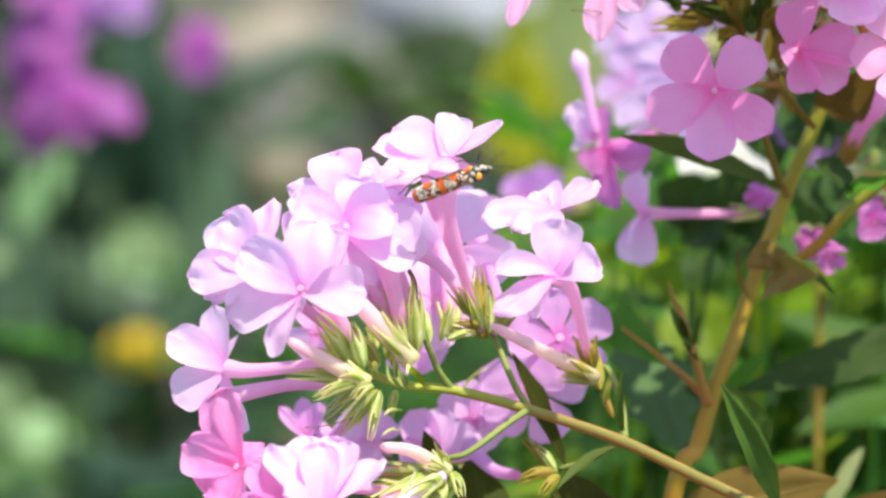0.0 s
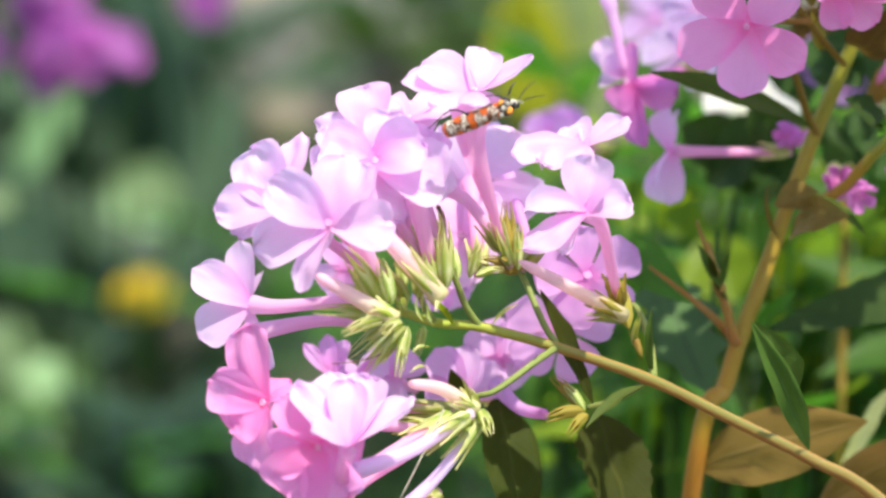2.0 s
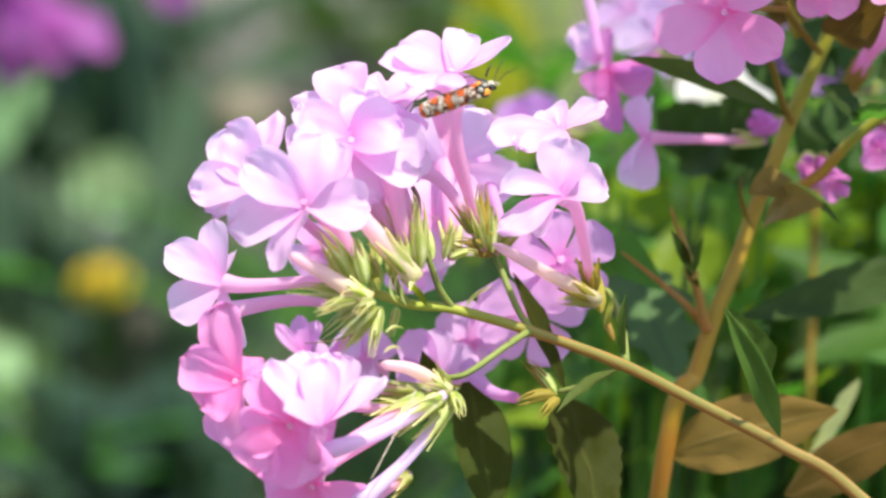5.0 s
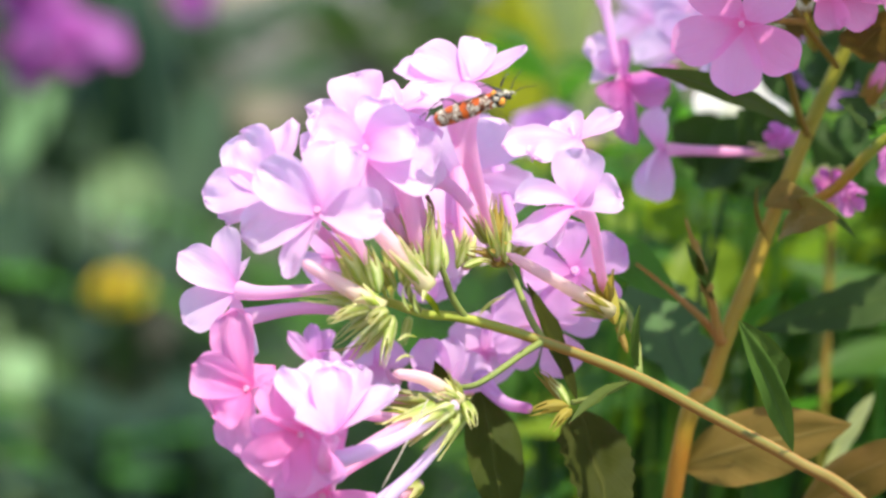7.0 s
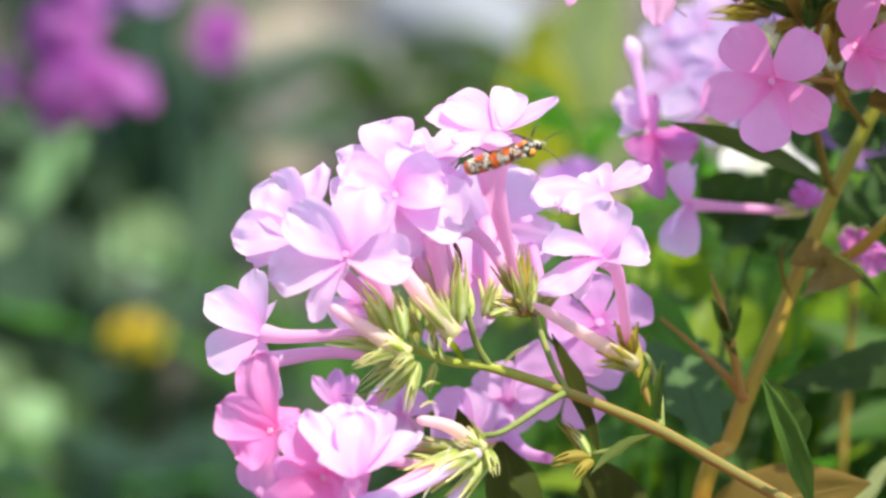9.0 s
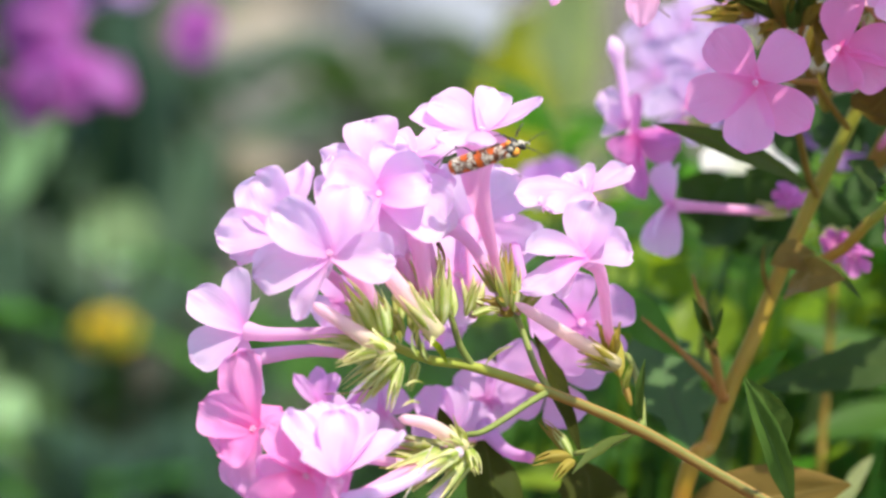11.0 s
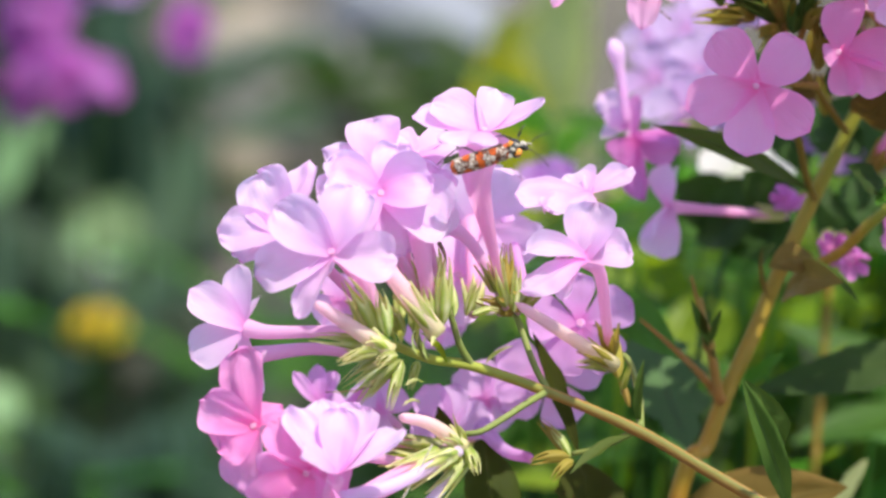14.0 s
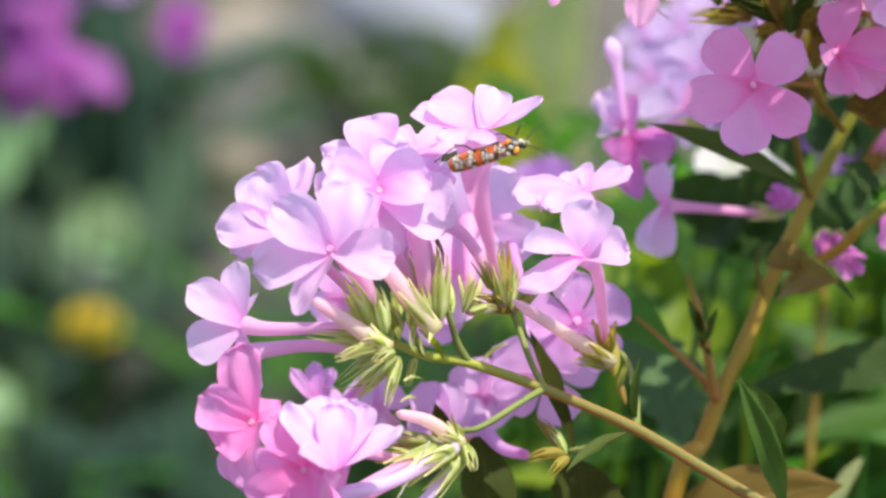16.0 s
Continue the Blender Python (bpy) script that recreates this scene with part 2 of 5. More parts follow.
LILAC = petal_mat("petal_lilac", (0.89, 0.68, 0.92), (0.89, 0.53, 0.87), (0.86, 0.29, 0.67))
ROSY = petal_mat("petal_rosy", (0.93, 0.38, 0.76), (0.93, 0.29, 0.67), (0.88, 0.12, 0.44))
# darker pink and lilac for flowers inside the head; their shade is in the colour
PINK_SHADED = petal_mat("petal_pink_shaded", (0.78, 0.40, 0.80), (0.76, 0.32, 0.74), (0.68, 0.10, 0.46))
LILAC_SHADED = petal_mat("petal_lilac_shaded", (0.78, 0.48, 0.82), (0.78, 0.43, 0.78), (0.78, 0.22, 0.58))
PINK = petal_mat("petal_pink", (0.94, 0.47, 0.76), (0.94, 0.39, 0.69), (0.88, 0.14, 0.44))
TUBE = petal_mat("petal_tube", (0.93, 0.58, 0.82), (0.92, 0.50, 0.76), (0.92, 0.60, 0.68))
LILAC_TUBE = petal_mat("petal_lilac_tube", (0.86, 0.72, 0.95), (0.86, 0.70, 0.93), (0.84, 0.68, 0.86))
PALE_TUBE = petal_mat("petal_pale_tube", (0.94, 0.64, 0.80), (0.93, 0.72, 0.62), (0.76, 0.76, 0.24))
LAVENDER = petal_mat("petal_lavender", (0.62, 0.45, 0.76), (0.62, 0.38, 0.72), (0.55, 0.18, 0.50))
VIOLET = petal_mat("petal_violet", (0.50, 0.27, 0.66), (0.52, 0.22, 0.62), (0.45, 0.08, 0.40))
ROSE = petal_mat("petal_rose", (0.70, 0.24, 0.62), (0.66, 0.16, 0.54), (0.60, 0.08, 0.36))
MAGENTA = petal_mat("petal_magenta", (0.42, 0.065, 0.44), (0.40, 0.05, 0.40), (0.40, 0.04, 0.30))
GOLD = petal_mat("petal_gold", (0.74, 0.60, 0.005), (0.74, 0.56, 0.005), (0.6, 0.38, 0.01), (0.78, 0.66, 0.02))
WHITE = petal_mat("petal_white", (0.80, 0.80, 0.78), (0.80, 0.80, 0.75), (0.6, 0.65, 0.4))
LEAF = leaf_mat("leaf_green", (0.034, 0.112, 0.013), (0.062, 0.170, 0.024), (0.10, 0.20, 0.06), (0.12, 0.38, 0.03), share=0.38)
LEAF_MID = leaf_mat("leaf_mid", (0.062, 0.108, 0.018), (0.092, 0.142, 0.027), (0.10, 0.15, 0.05), (0.09, 0.16, 0.02), share=0.2, rough=0.55, spec=0.1)
LEAF_OLIVE = leaf_mat("leaf_olive", (0.026, 0.036, 0.005), (0.045, 0.055, 0.008), (0.09, 0.10, 0.022), (0.11, 0.12, 0.010), share=0.3, rough=0.6, spec=0.08)
LEAF_DARK = leaf_mat("leaf_dark", (0.026, 0.054, 0.013), (0.042, 0.082, 0.020), (0.06, 0.10, 0.025), (0.06, 0.15, 0.008), share=0.25, rough=0.55, spec=0.10)
LEAF_BRONZE = leaf_mat("leaf_bronze", (0.098, 0.056, 0.016), (0.140, 0.080, 0.024), (0.25, 0.18, 0.06), (0.18, 0.11, 0.018), share=0.3, spec=0.1)
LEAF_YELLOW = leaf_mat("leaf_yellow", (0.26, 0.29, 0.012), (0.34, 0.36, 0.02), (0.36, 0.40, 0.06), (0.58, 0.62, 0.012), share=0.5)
LEAF_TAN = leaf_mat("leaf_tan", (0.17, 0.115, 0.028), (0.24, 0.165, 0.045), (0.32, 0.25, 0.08), (0.28, 0.19, 0.03), share=0.4, spec=0.1)
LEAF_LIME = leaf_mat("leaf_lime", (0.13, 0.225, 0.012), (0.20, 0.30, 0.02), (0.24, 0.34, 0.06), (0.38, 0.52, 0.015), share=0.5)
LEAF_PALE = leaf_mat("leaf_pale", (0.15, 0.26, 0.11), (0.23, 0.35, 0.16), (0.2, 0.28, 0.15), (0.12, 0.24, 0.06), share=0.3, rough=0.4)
# cream raised until full sun sits in the leaf colour itself
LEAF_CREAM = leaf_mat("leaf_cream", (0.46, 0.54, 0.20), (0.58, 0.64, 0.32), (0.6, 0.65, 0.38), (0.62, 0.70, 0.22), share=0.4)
LEAF_BLUE = leaf_mat("leaf_blue", (0.070, 0.138, 0.052), (0.096, 0.180, 0.070), (0.07, 0.11, 0.06), (0.05, 0.11, 0.03), share=0.2, rough=0.65, spec=0.04)
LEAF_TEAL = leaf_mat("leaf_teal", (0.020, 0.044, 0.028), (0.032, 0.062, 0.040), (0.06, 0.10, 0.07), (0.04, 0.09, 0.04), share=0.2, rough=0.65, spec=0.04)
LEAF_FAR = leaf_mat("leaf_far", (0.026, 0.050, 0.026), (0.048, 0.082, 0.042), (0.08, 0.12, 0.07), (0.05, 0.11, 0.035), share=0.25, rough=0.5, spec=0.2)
CALYX = leaf_mat("calyx_green", (0.50, 0.53, 0.15), (0.82, 0.79, 0.50), (0.24, 0.34, 0.03), (0.62, 0.70, 0.09), share=0.44, spec=0.4, tip=(0.74, 0.66, 0.36), ribs=(0.08, 0.34, 0.85), grain=500.0)
CALYX_RUST = leaf_mat("calyx_rust", (0.34, 0.32, 0.05), (0.46, 0.28, 0.07), (0.48, 0.36, 0.12), (0.48, 0.38, 0.06), share=0.42)
# tip: greener young end, its sunlit brightness also put into the colour
STEM = stem_mat("stem_green", (0.16, 0.175, 0.045), (0.22, 0.17, 0.05), (0.24, 0.21, 0.085), tip=(0.32, 0.38, 0.055), span=(0.70, 0.86), blush=(0.38, 0.145, 0.035))
STEM_DULL = stem_mat("stem_dull", (0.17, 0.145, 0.016), (0.22, 0.135, 0.02), (0.24, 0.16, 0.035))
STEM_OLIVE = stem_mat("stem_olive", (0.30, 0.205, 0.022), (0.44, 0.195, 0.03), (0.44, 0.26, 0.05), tip=(0.26, 0.26, 0.034), span=(0.52, 0.70))
STEM_YOUNG = stem_mat("stem_young", (0.15, 0.20, 0.045), (0.21, 0.24, 0.065), (0.25, 0.27, 0.11))
STEM_RUST = stem_mat("stem_rust", (0.38, 0.16, 0.04), (0.30, 0.19, 0.045), (0.44, 0.24, 0.10))
WING = wing_mat()
SOOT = plain_mat("moth_black", (0.012, 0.010, 0.010), (0.03, 0.026, 0.024), 2500, 0.4)
CREAM = plain_mat("moth_cream", (0.62, 0.57, 0.46), (0.30, 0.26, 0.20), 2500, 0.6)
AMBER = plain_mat("moth_amber", (0.78, 0.24, 0.02), (0.84, 0.40, 0.05), 2500, 0.5)
STAMEN = plain_mat("flower_eye", (0.80, 0.36, 0.60), (0.84, 0.46, 0.64), 1500, 0.6)
STONE = plain_mat("tan_stone", (0.20, 0.165, 0.115), (0.29, 0.245, 0.18), 14, 0.85, 0.6, 0.02)
STONE_DULL = plain_mat("brown_stone", (0.10, 0.085, 0.06), (0.17, 0.145, 0.10), 14, 0.85, 0.6, 0.02)
STONE_PALE = plain_mat("pale_stone", (0.17, 0.185, 0.21), (0.25, 0.265, 0.295), 14, 0.85, 0.6, 0.02)
STONE_GREY = plain_mat("grey_stone", (0.09, 0.088, 0.075), (0.15, 0.148, 0.13), 14, 0.85, 0.6, 0.02)
DUST = plain_mat("seed_brown", (0.10, 0.06, 0.03), (0.2, 0.12, 0.05), 900, 0.7)
MULCH = ground_mat()


# ---------------------------------------------------------------- flower parts
def petal_geo(centre, n, e, size, width, cup, twist, droop, ripple, seed):
    """One petal: narrow at the throat, widest past the middle, round at the rim."""
    rows, cols = 13, 9
    s = n.cross(e).normalized()
    verts, faces, uvs = [], [], []
    rnd = random.Random(seed)
    notch = rnd.uniform(0.0, 0.05)
    skew = rnd.uniform(-0.10, 0.10)
    off = Vector((rnd.uniform(0, 50), rnd.uniform(0, 50), 0))
    for i in range(rows):
        t = 1 - (1 - i / (rows - 1)) ** 1.45
        peak = 0.68
        if t < peak:
            w = 0.085 + (width - 0.085) * math.sin(math.pi / 2 * t / peak) ** 1.6
        else:
            w = width * math.sqrt(max(0.0, 1 - ((t - peak) / (1 - peak)) ** 2.6))
        w = max(w, 0.02)
        for j in range(cols):
            x = -1 + 2 * j / (cols - 1)
            r = 0.075 + 0.925 * t - 0.10 * (t ** 3) * x * x - notch * (t ** 6) * (1 - abs(x)) * 1.4
            lift = cup * t * t - droop * max(0, t - 0.35) ** 2 * 2.2
            lift += 0.10 * x * x * w * (1 if cup >= 0 else -1) + twist * x * w
            lift += ripple * noise.noise(Vector((t * 3.1, x * 2.0, 0)) + off) * t
            lift += ripple * 0.6 * noise.noise(Vector((t * 7, x * 6, 3)) + off) * t * t
            # a steep petal stands up instead of reaching out
            k = r / math.sqrt(r * r + lift * lift)
            reach, lift = r * k, lift * k
            verts.append(centre + (e * reach + s * (x * w + skew * t * t) + n * lift) * size)
            uvs.append((0.5 + 0.5 * x, t))
    for i in range(rows - 1):
        for j in range(cols - 1):
            a = i * cols + j
            faces.append((a, a + 1, a + cols + 1, a + cols))
    return verts, faces, uvs


def calyx_geo(line, r0, length, splay, teeth=5, closed=False):
    """A ribbed cup that ends in narrow pointed teeth, along the start of a line."""
    fr = frames_along(line)
    geos = []
    n = len(line)
    m = max(6, int(n * length)) if not closed else n
    for k in range(teeth):
        w0 = 2 * math.pi * k / teeth
        verts, faces, uvs = [], [], []
        for i in range(m):
            t = i / (m - 1)
            q, (tan, a, b) = line[min(i, n - 1)], fr[min(i, n - 1)]
            if closed:
                out = r0 * (0.45 + 0.60 * math.sin(math.pi * min(1.0, 0.08 + t * 0.95)) ** 0.8) * (1 + splay * max(0, t - 0.6) * 2)
            else:
                out = r0 * (0.80 + 0.25 * math.sin(math.pi * min(1, t * 1.1) * 0.5)) * (1 + splay * max(0, t - 0.6) ** 2 * 5)
            out *= 0.30 + 0.70 * min(1, t / 0.16) ** 0.6
            cut = 0.52 if closed else 0.58
            half = (math.pi / teeth) * 1.06 * (1 if t < cut else max(0.05, 1 - ((t - cut) / (1 - cut)) ** 0.6))
            for j in range(5):
                x = -1 + j / 2
                w = w0 + half * x
                ridge = 1 + 0.20 * (1 - abs(x))
                verts.append(q + (a * math.cos(w) + b * math.sin(w)) * out * ridge)
                uvs.append((0.5 + 0.5 * x, t))
        for i in range(m - 1):
            for j in range(4):
                p = i * 5 + j
                faces.append((p, p + 1, p + 6, p + 5))
        geos.append((verts, faces, uvs))
    return merge(*geos)


FLORETS = [0]


def floret(plant, centre, facing, size, base, mat=LILAC, spin=0.0, cup=0.08, width=0.44,
           ripple=0.10, calyx=CALYX, eye=True):
    """A flower: tube, five petals, ribbed calyx and eye. size: from the centre to the rim, in metres."""
    tube = 0.0016
    FLORETS[0] += 1
    seed = FLORETS[0] * 17
    rnd = random.Random(seed)
    n = way(*facing)
    c, b = at(*centre), at(*base)
    gap = (c - b).length
    line = spline([b, b.lerp(c, 0.45) - n * gap * 0.10, c - n * gap * 0.22, c - n * 0.0006], 18)
    body = part("floret", sweep(line, lambda s: tube * (0.52 + 0.22 * s + 2.0 * max(0, s - 0.5) ** 1.6), 12, cap=None),
                TUBES.get(mat.name, mat), plant)
    a = (RIGHT - n * RIGHT.dot(n))
    if a.length < 0.3:
        a = UP - n * UP.dot(n)
    a.normalize()
    bb = n.cross(a)
    for k in range(5):
        w = radians(spin) + 2 * math.pi * k / 5
        e = a * math.cos(w) + bb * math.sin(w)
        part("petal", petal_geo(c + n * 0.0001 * k, n, e, size * rnd.uniform(0.92, 1.06), width * rnd.uniform(0.88, 1.06), cup + rnd.uniform(-0.13, 0.15),
                                0.16 + rnd.uniform(-0.08, 0.08), 0.0, ripple, seed + k), mat, body)
    if calyx:
        part("calyx", calyx_geo(line, tube * 0.98, 0.42, rnd.uniform(0, 0.25)), calyx, body)
    if eye:
        ring = [c + n * 0.0007 + (a * math.cos(x) + bb * math.sin(x)) * size * 0.042 * (1 + 0.25 * math.cos(5 * x)) for x in
                [2 * math.pi * i / 20 for i in range(21)]]
        part("flower_eye", sweep(ring, lambda s: size * 0.02, 6, cap=False), STAMEN, body)
    return body


def shaped_petal(c, tip, face, width, bow, cup, ripple, seed):
    """One petal from the throat to its own tip: claw, broad blade, rounded and slightly notched rim."""
    rows, cols = 19, 13
    rnd = random.Random(seed)
    off = Vector((rnd.uniform(0, 50), rnd.uniform(0, 50), 0))
    notch, skew, peak = rnd.uniform(0.0, 0.05), rnd.uniform(-0.06, 0.06), rnd.uniform(0.60, 0.70)
    length = (tip - c).length
    axis = (tip - c) / length
    up = (face - axis * face.dot(axis)).normalized()
    side = axis.cross(up)
    bulge = c.lerp(tip, 0.5) + up * bow * length
    verts, faces, uvs = [], [], []
    for i in range(rows):
        t = math.sin(math.pi / 2 * i / (rows - 1))
        q = c * (1 - t) ** 2 + bulge * 2 * t * (1 - t) + tip * t * t
        slope = ((bulge - c) * (1 - t) + (tip - bulge) * t).normalized()
        nrm = side.cross(slope)
        if t < peak:
            w = 0.26 + 0.74 * math.sin(math.pi / 2 * t / peak) ** 1.2
        else:
            w = math.sqrt(max(0.0, 1 - ((t - peak) / (1 - peak)) ** 2.7))
        w = max(w, 0.03) * width / 2
        for j in range(cols):
            x = -1 + 2 * j / (cols - 1)
            back = (0.07 * t ** 3 * x * x + notch * t ** 6 * (1 - abs(x))) * length
            lift = cup * x * x * w + ripple * length * (noise.noise(Vector((t * 2.6, x * 1.7, 0)) + off) * t
                                                        + 0.5 * noise.noise(Vector((t * 5.5, x * 4.0, 3)) + off) * t * t + 0.22 * noise.noise(Vector((t * 11, x * 9, 8)) + off) * t ** 4)
            verts.append(q + side * (x * w + skew * t * t * length) - slope * back + nrm * lift)
            uvs.append((0.5 + 0.5 * x, t))
    for i in range(rows - 1):
        for j in range(cols - 1):
            a = i * cols + j
            faces.append((a, a + 1, a + cols + 1, a + cols))
    return verts, faces, uvs


def bloom(plant, centre, facing, base, petals, mat=LILAC, tube=0.0014, green=0.42, calyx=CALYX, eye=True, funnel=0.0, ripple=0.07, label="", bow=0.10, cup=0.25):
    """A flower with petals of its own shape. petals: bearing of the tip, millimetres beyond the throat, width in bearing units,
    and, where they differ, bow, cup and facing."""
    FLORETS[0] += 1
    seed = FLORETS[0] * 17
    rnd = random.Random(seed)
    n = way(*facing)
    c, b = at(*centre), at(*base)
    gap = (c - b).length
    line = spline([b, b.lerp(c, 0.45) - n * gap * 0.10, c - n * gap * 0.22, c - n * 0.0006], 18)
    body = part("floret", sweep(line, lambda s: tube * (0.52 + 0.22 * s + 0.7 * max(0, s - 0.5) ** 1.6) + funnel * max(0, s - 0.22) ** 1.4, 12, cap=None),
                TUBES.get(mat.name, mat), plant, label)
    for k, (u, v, beyond, width, *own) in enumerate(petals):
        own = dict(zip(("bow", "cup", "face"), own))
        face = way(*own["face"]) if own.get("face") else n
        tip = at(u, v, centre[2] + beyond / 1000)
        part("petal", shaped_petal(c + n * 0.00012 * k, tip, face, width * 1.03 * centre[2] / RAD, own.get("bow", bow), own.get("cup", cup), ripple, seed + k), mat, body)
    if calyx:
        part("calyx", calyx_geo(line, tube * 0.98, green, rnd.uniform(0, 0.25)), calyx, body)
    if eye:
        a = n.orthogonal().normalized()
        bb = n.cross(a)
        ring = [c + n * 0.0009 + (a * math.cos(x) + bb * math.sin(x)) * 0.00034 * (1 + 0.25 * math.cos(5 * x)) for x in [2 * math.pi * i / 20 for i in range(21)]]
        part("flower_eye", sweep(ring, lambda s: 0.00016, 6, cap=False), STAMEN, body)
    return body


TUBES = {"petal_lilac": TUBE, "petal_pink": TUBE, "petal_lilac_shaded": TUBE, "petal_rosy": TUBE}


def flower_tube(plant, base, top, width, mat=PINK, calyx=CALYX, green=0.4, bow=0.0, taper=0.0):
    """The slender tube of a flower whose rim is hidden, with its calyx."""
    b, t = at(*base), at(*top)
    line = spline([b, b.lerp(t, 0.5) + UP * bow, t], 16)
    body = part("flower_tube", sweep(line, lambda s: width * (0.62 + 0.25 * s + 0.9 * max(0, s - 0.55) ** 1.5 if not taper else (1 - taper * s) * math.sqrt(max(0.02, 1 - max(0, (s - 0.86) / 0.14) ** 2))), 12), mat, plant)
    if calyx:
        part("calyx", calyx_geo(line, width * 0.92, green, 0.15), calyx, body)
    return body


def bud(plant, base, tip, width, mat=LILAC, calyx=CALYX, green=0.5, bow=0.0):
    """A flower still rolled up: slim tube, swollen twisted tip, calyx."""
    b, t = at(*base), at(*tip)
    line = spline([b, b.lerp(t, 0.5) + UP * bow, t], 16)
    body = part("bud", sweep(line, lambda s: width * (0.55 + 0.35 * s + 0.55 * math.exp(-((s - 0.78) / 0.15) ** 2)) * math.sqrt(max(0.0, 1 - max(0, (s - 0.8) / 0.2) ** 2.2)) + 0.00006,
                                10, wave=0.10), mat, plant)
    if calyx:
        part("calyx", calyx_geo(line, width * 0.92, green, 0.1), calyx, body)
    return body


def calyx_only(plant, base, tip, width, mat=CALYX, splay=0.8):
    """A green calyx whose flower has dropped, with its thread-like style."""
    b, t = at(*base), at(*tip)
    line = spline([b, b.lerp(t, 0.5) + (UP * 0.3 - NEAR * 0.2) * 0.0015, t], 12)
    body = part("calyx", calyx_geo(line, width * 0.95, 1.0, splay * 0.5, closed=True), mat, plant)
    return body


def leaf_geo(b, t, face, width, bow=0.0, fold=0.25, teeth=0.0, curl=0.0, rows=15, cols=7, seed=0, peak=0.42):
    """A pointed leaf from its foot to its tip; face: the way its upper side looks."""
    rnd = random.Random(seed)
    off = Vector((rnd.uniform(0, 90), rnd.uniform(0, 90), 0))
    axis = (t - b)
    length = axis.length
    axis.normalize()
    up = (face - axis * face.dot(axis)).normalized()
    verts, faces, uvs = [], [], []
    for i in range(rows):
        s = i / (rows - 1)
        line = b + axis * length * s + up * (bow * 4 * s * (1 - s) * length)
        if s < peak:
            w = math.sin(math.pi / 2 * s / peak) ** 0.9
        else:
            w = math.cos(math.pi / 2 * ((s - peak) / (1 - peak)) ** 1.15) ** 0.95
        w = max(w, 0.03) * width / 2
        tilt = curl * s
        side = axis.cross(up)
        side = (side * math.cos(tilt) + up * math.sin(tilt))
        nrm = side.cross(axis)
        for j in range(cols):
            x = -1 + 2 * j / (cols - 1)
            ww = w * (1 + (teeth * ((i % 2) * 2 - 1) if abs(x) == 1 and 0 < i < rows - 1 else 0))
            lift = abs(x) * fold * w + 0.34 * w * noise.noise(Vector((s * 4, x * 2, 0)) + off) + 0.16 * w * noise.noise(Vector((s * 13, x * 4, 7)) + off)
            verts.append(line + side * x * ww + nrm * lift)
            uvs.append((0.5 + 0.5 * x, s))
    for i in range(rows - 1):
        for j in range(cols - 1):
            a = i * cols + j
            faces.append((a, a + 1, a + cols + 1, a + cols))
    return verts, faces, uvs


LEAVES = [0]


def leaf(plant, foot, tip, face, width, mat=LEAF, label="", **more):
    LEAVES[0] += 1
    return part("leaf", leaf_geo(at(*foot), at(*tip), way(*face), width, seed=LEAVES[0], **more), mat, plant, label)


def stem(plant, points, r0, r1, mat=STEM, name="stem", sides=12, n=None, label="", side=None):
    line = spline(points, n or 8 * (len(points) - 1))
    knots = [random.Random(len(points) * 3 + i).uniform(0.1, 0.9) for i in range(2)]
    return part(name, sweep(line, lambda s: r0 + (r1 - r0) * s + 0.06 * r0 * sum(math.exp(-((s - k) / 0.02) ** 2) for k in knots), sides, wave=0.07, side=side), mat, plant, label)


# ---------------------------------------------------------------- ground
def build_ground():
    n = 60
    verts, faces = [], []
    for i in range(n + 1):
        for j in range(n + 1):
            x, y = ((2 * k / n - 1) for k in (i, j))
            px, py = 150 * x ** 3 + 3 * x, 150 * y ** 3 + 3 * y + 3
            verts.append((px, py, 0.03 * noise.noise(Vector((px, py, 0)) * 1.4) + 0.012 * noise.noise(Vector((px, py, 0)) * 5)))
    for i in range(n):
        for j in range(n):
            a = i * (n + 1) + j
            faces.append((a, a + n + 1, a + n + 2, a + 1))
    me = bpy.data.meshes.new("ground")
    me.from_pydata(verts, [], faces)
    me.polygons.foreach_set("use_smooth", [True] * len(faces))
    me.materials.append(MULCH)
    tagged(new("ground", me), "brown mulched garden soil in patchy sun", "ground", kind="structure")


build_ground()


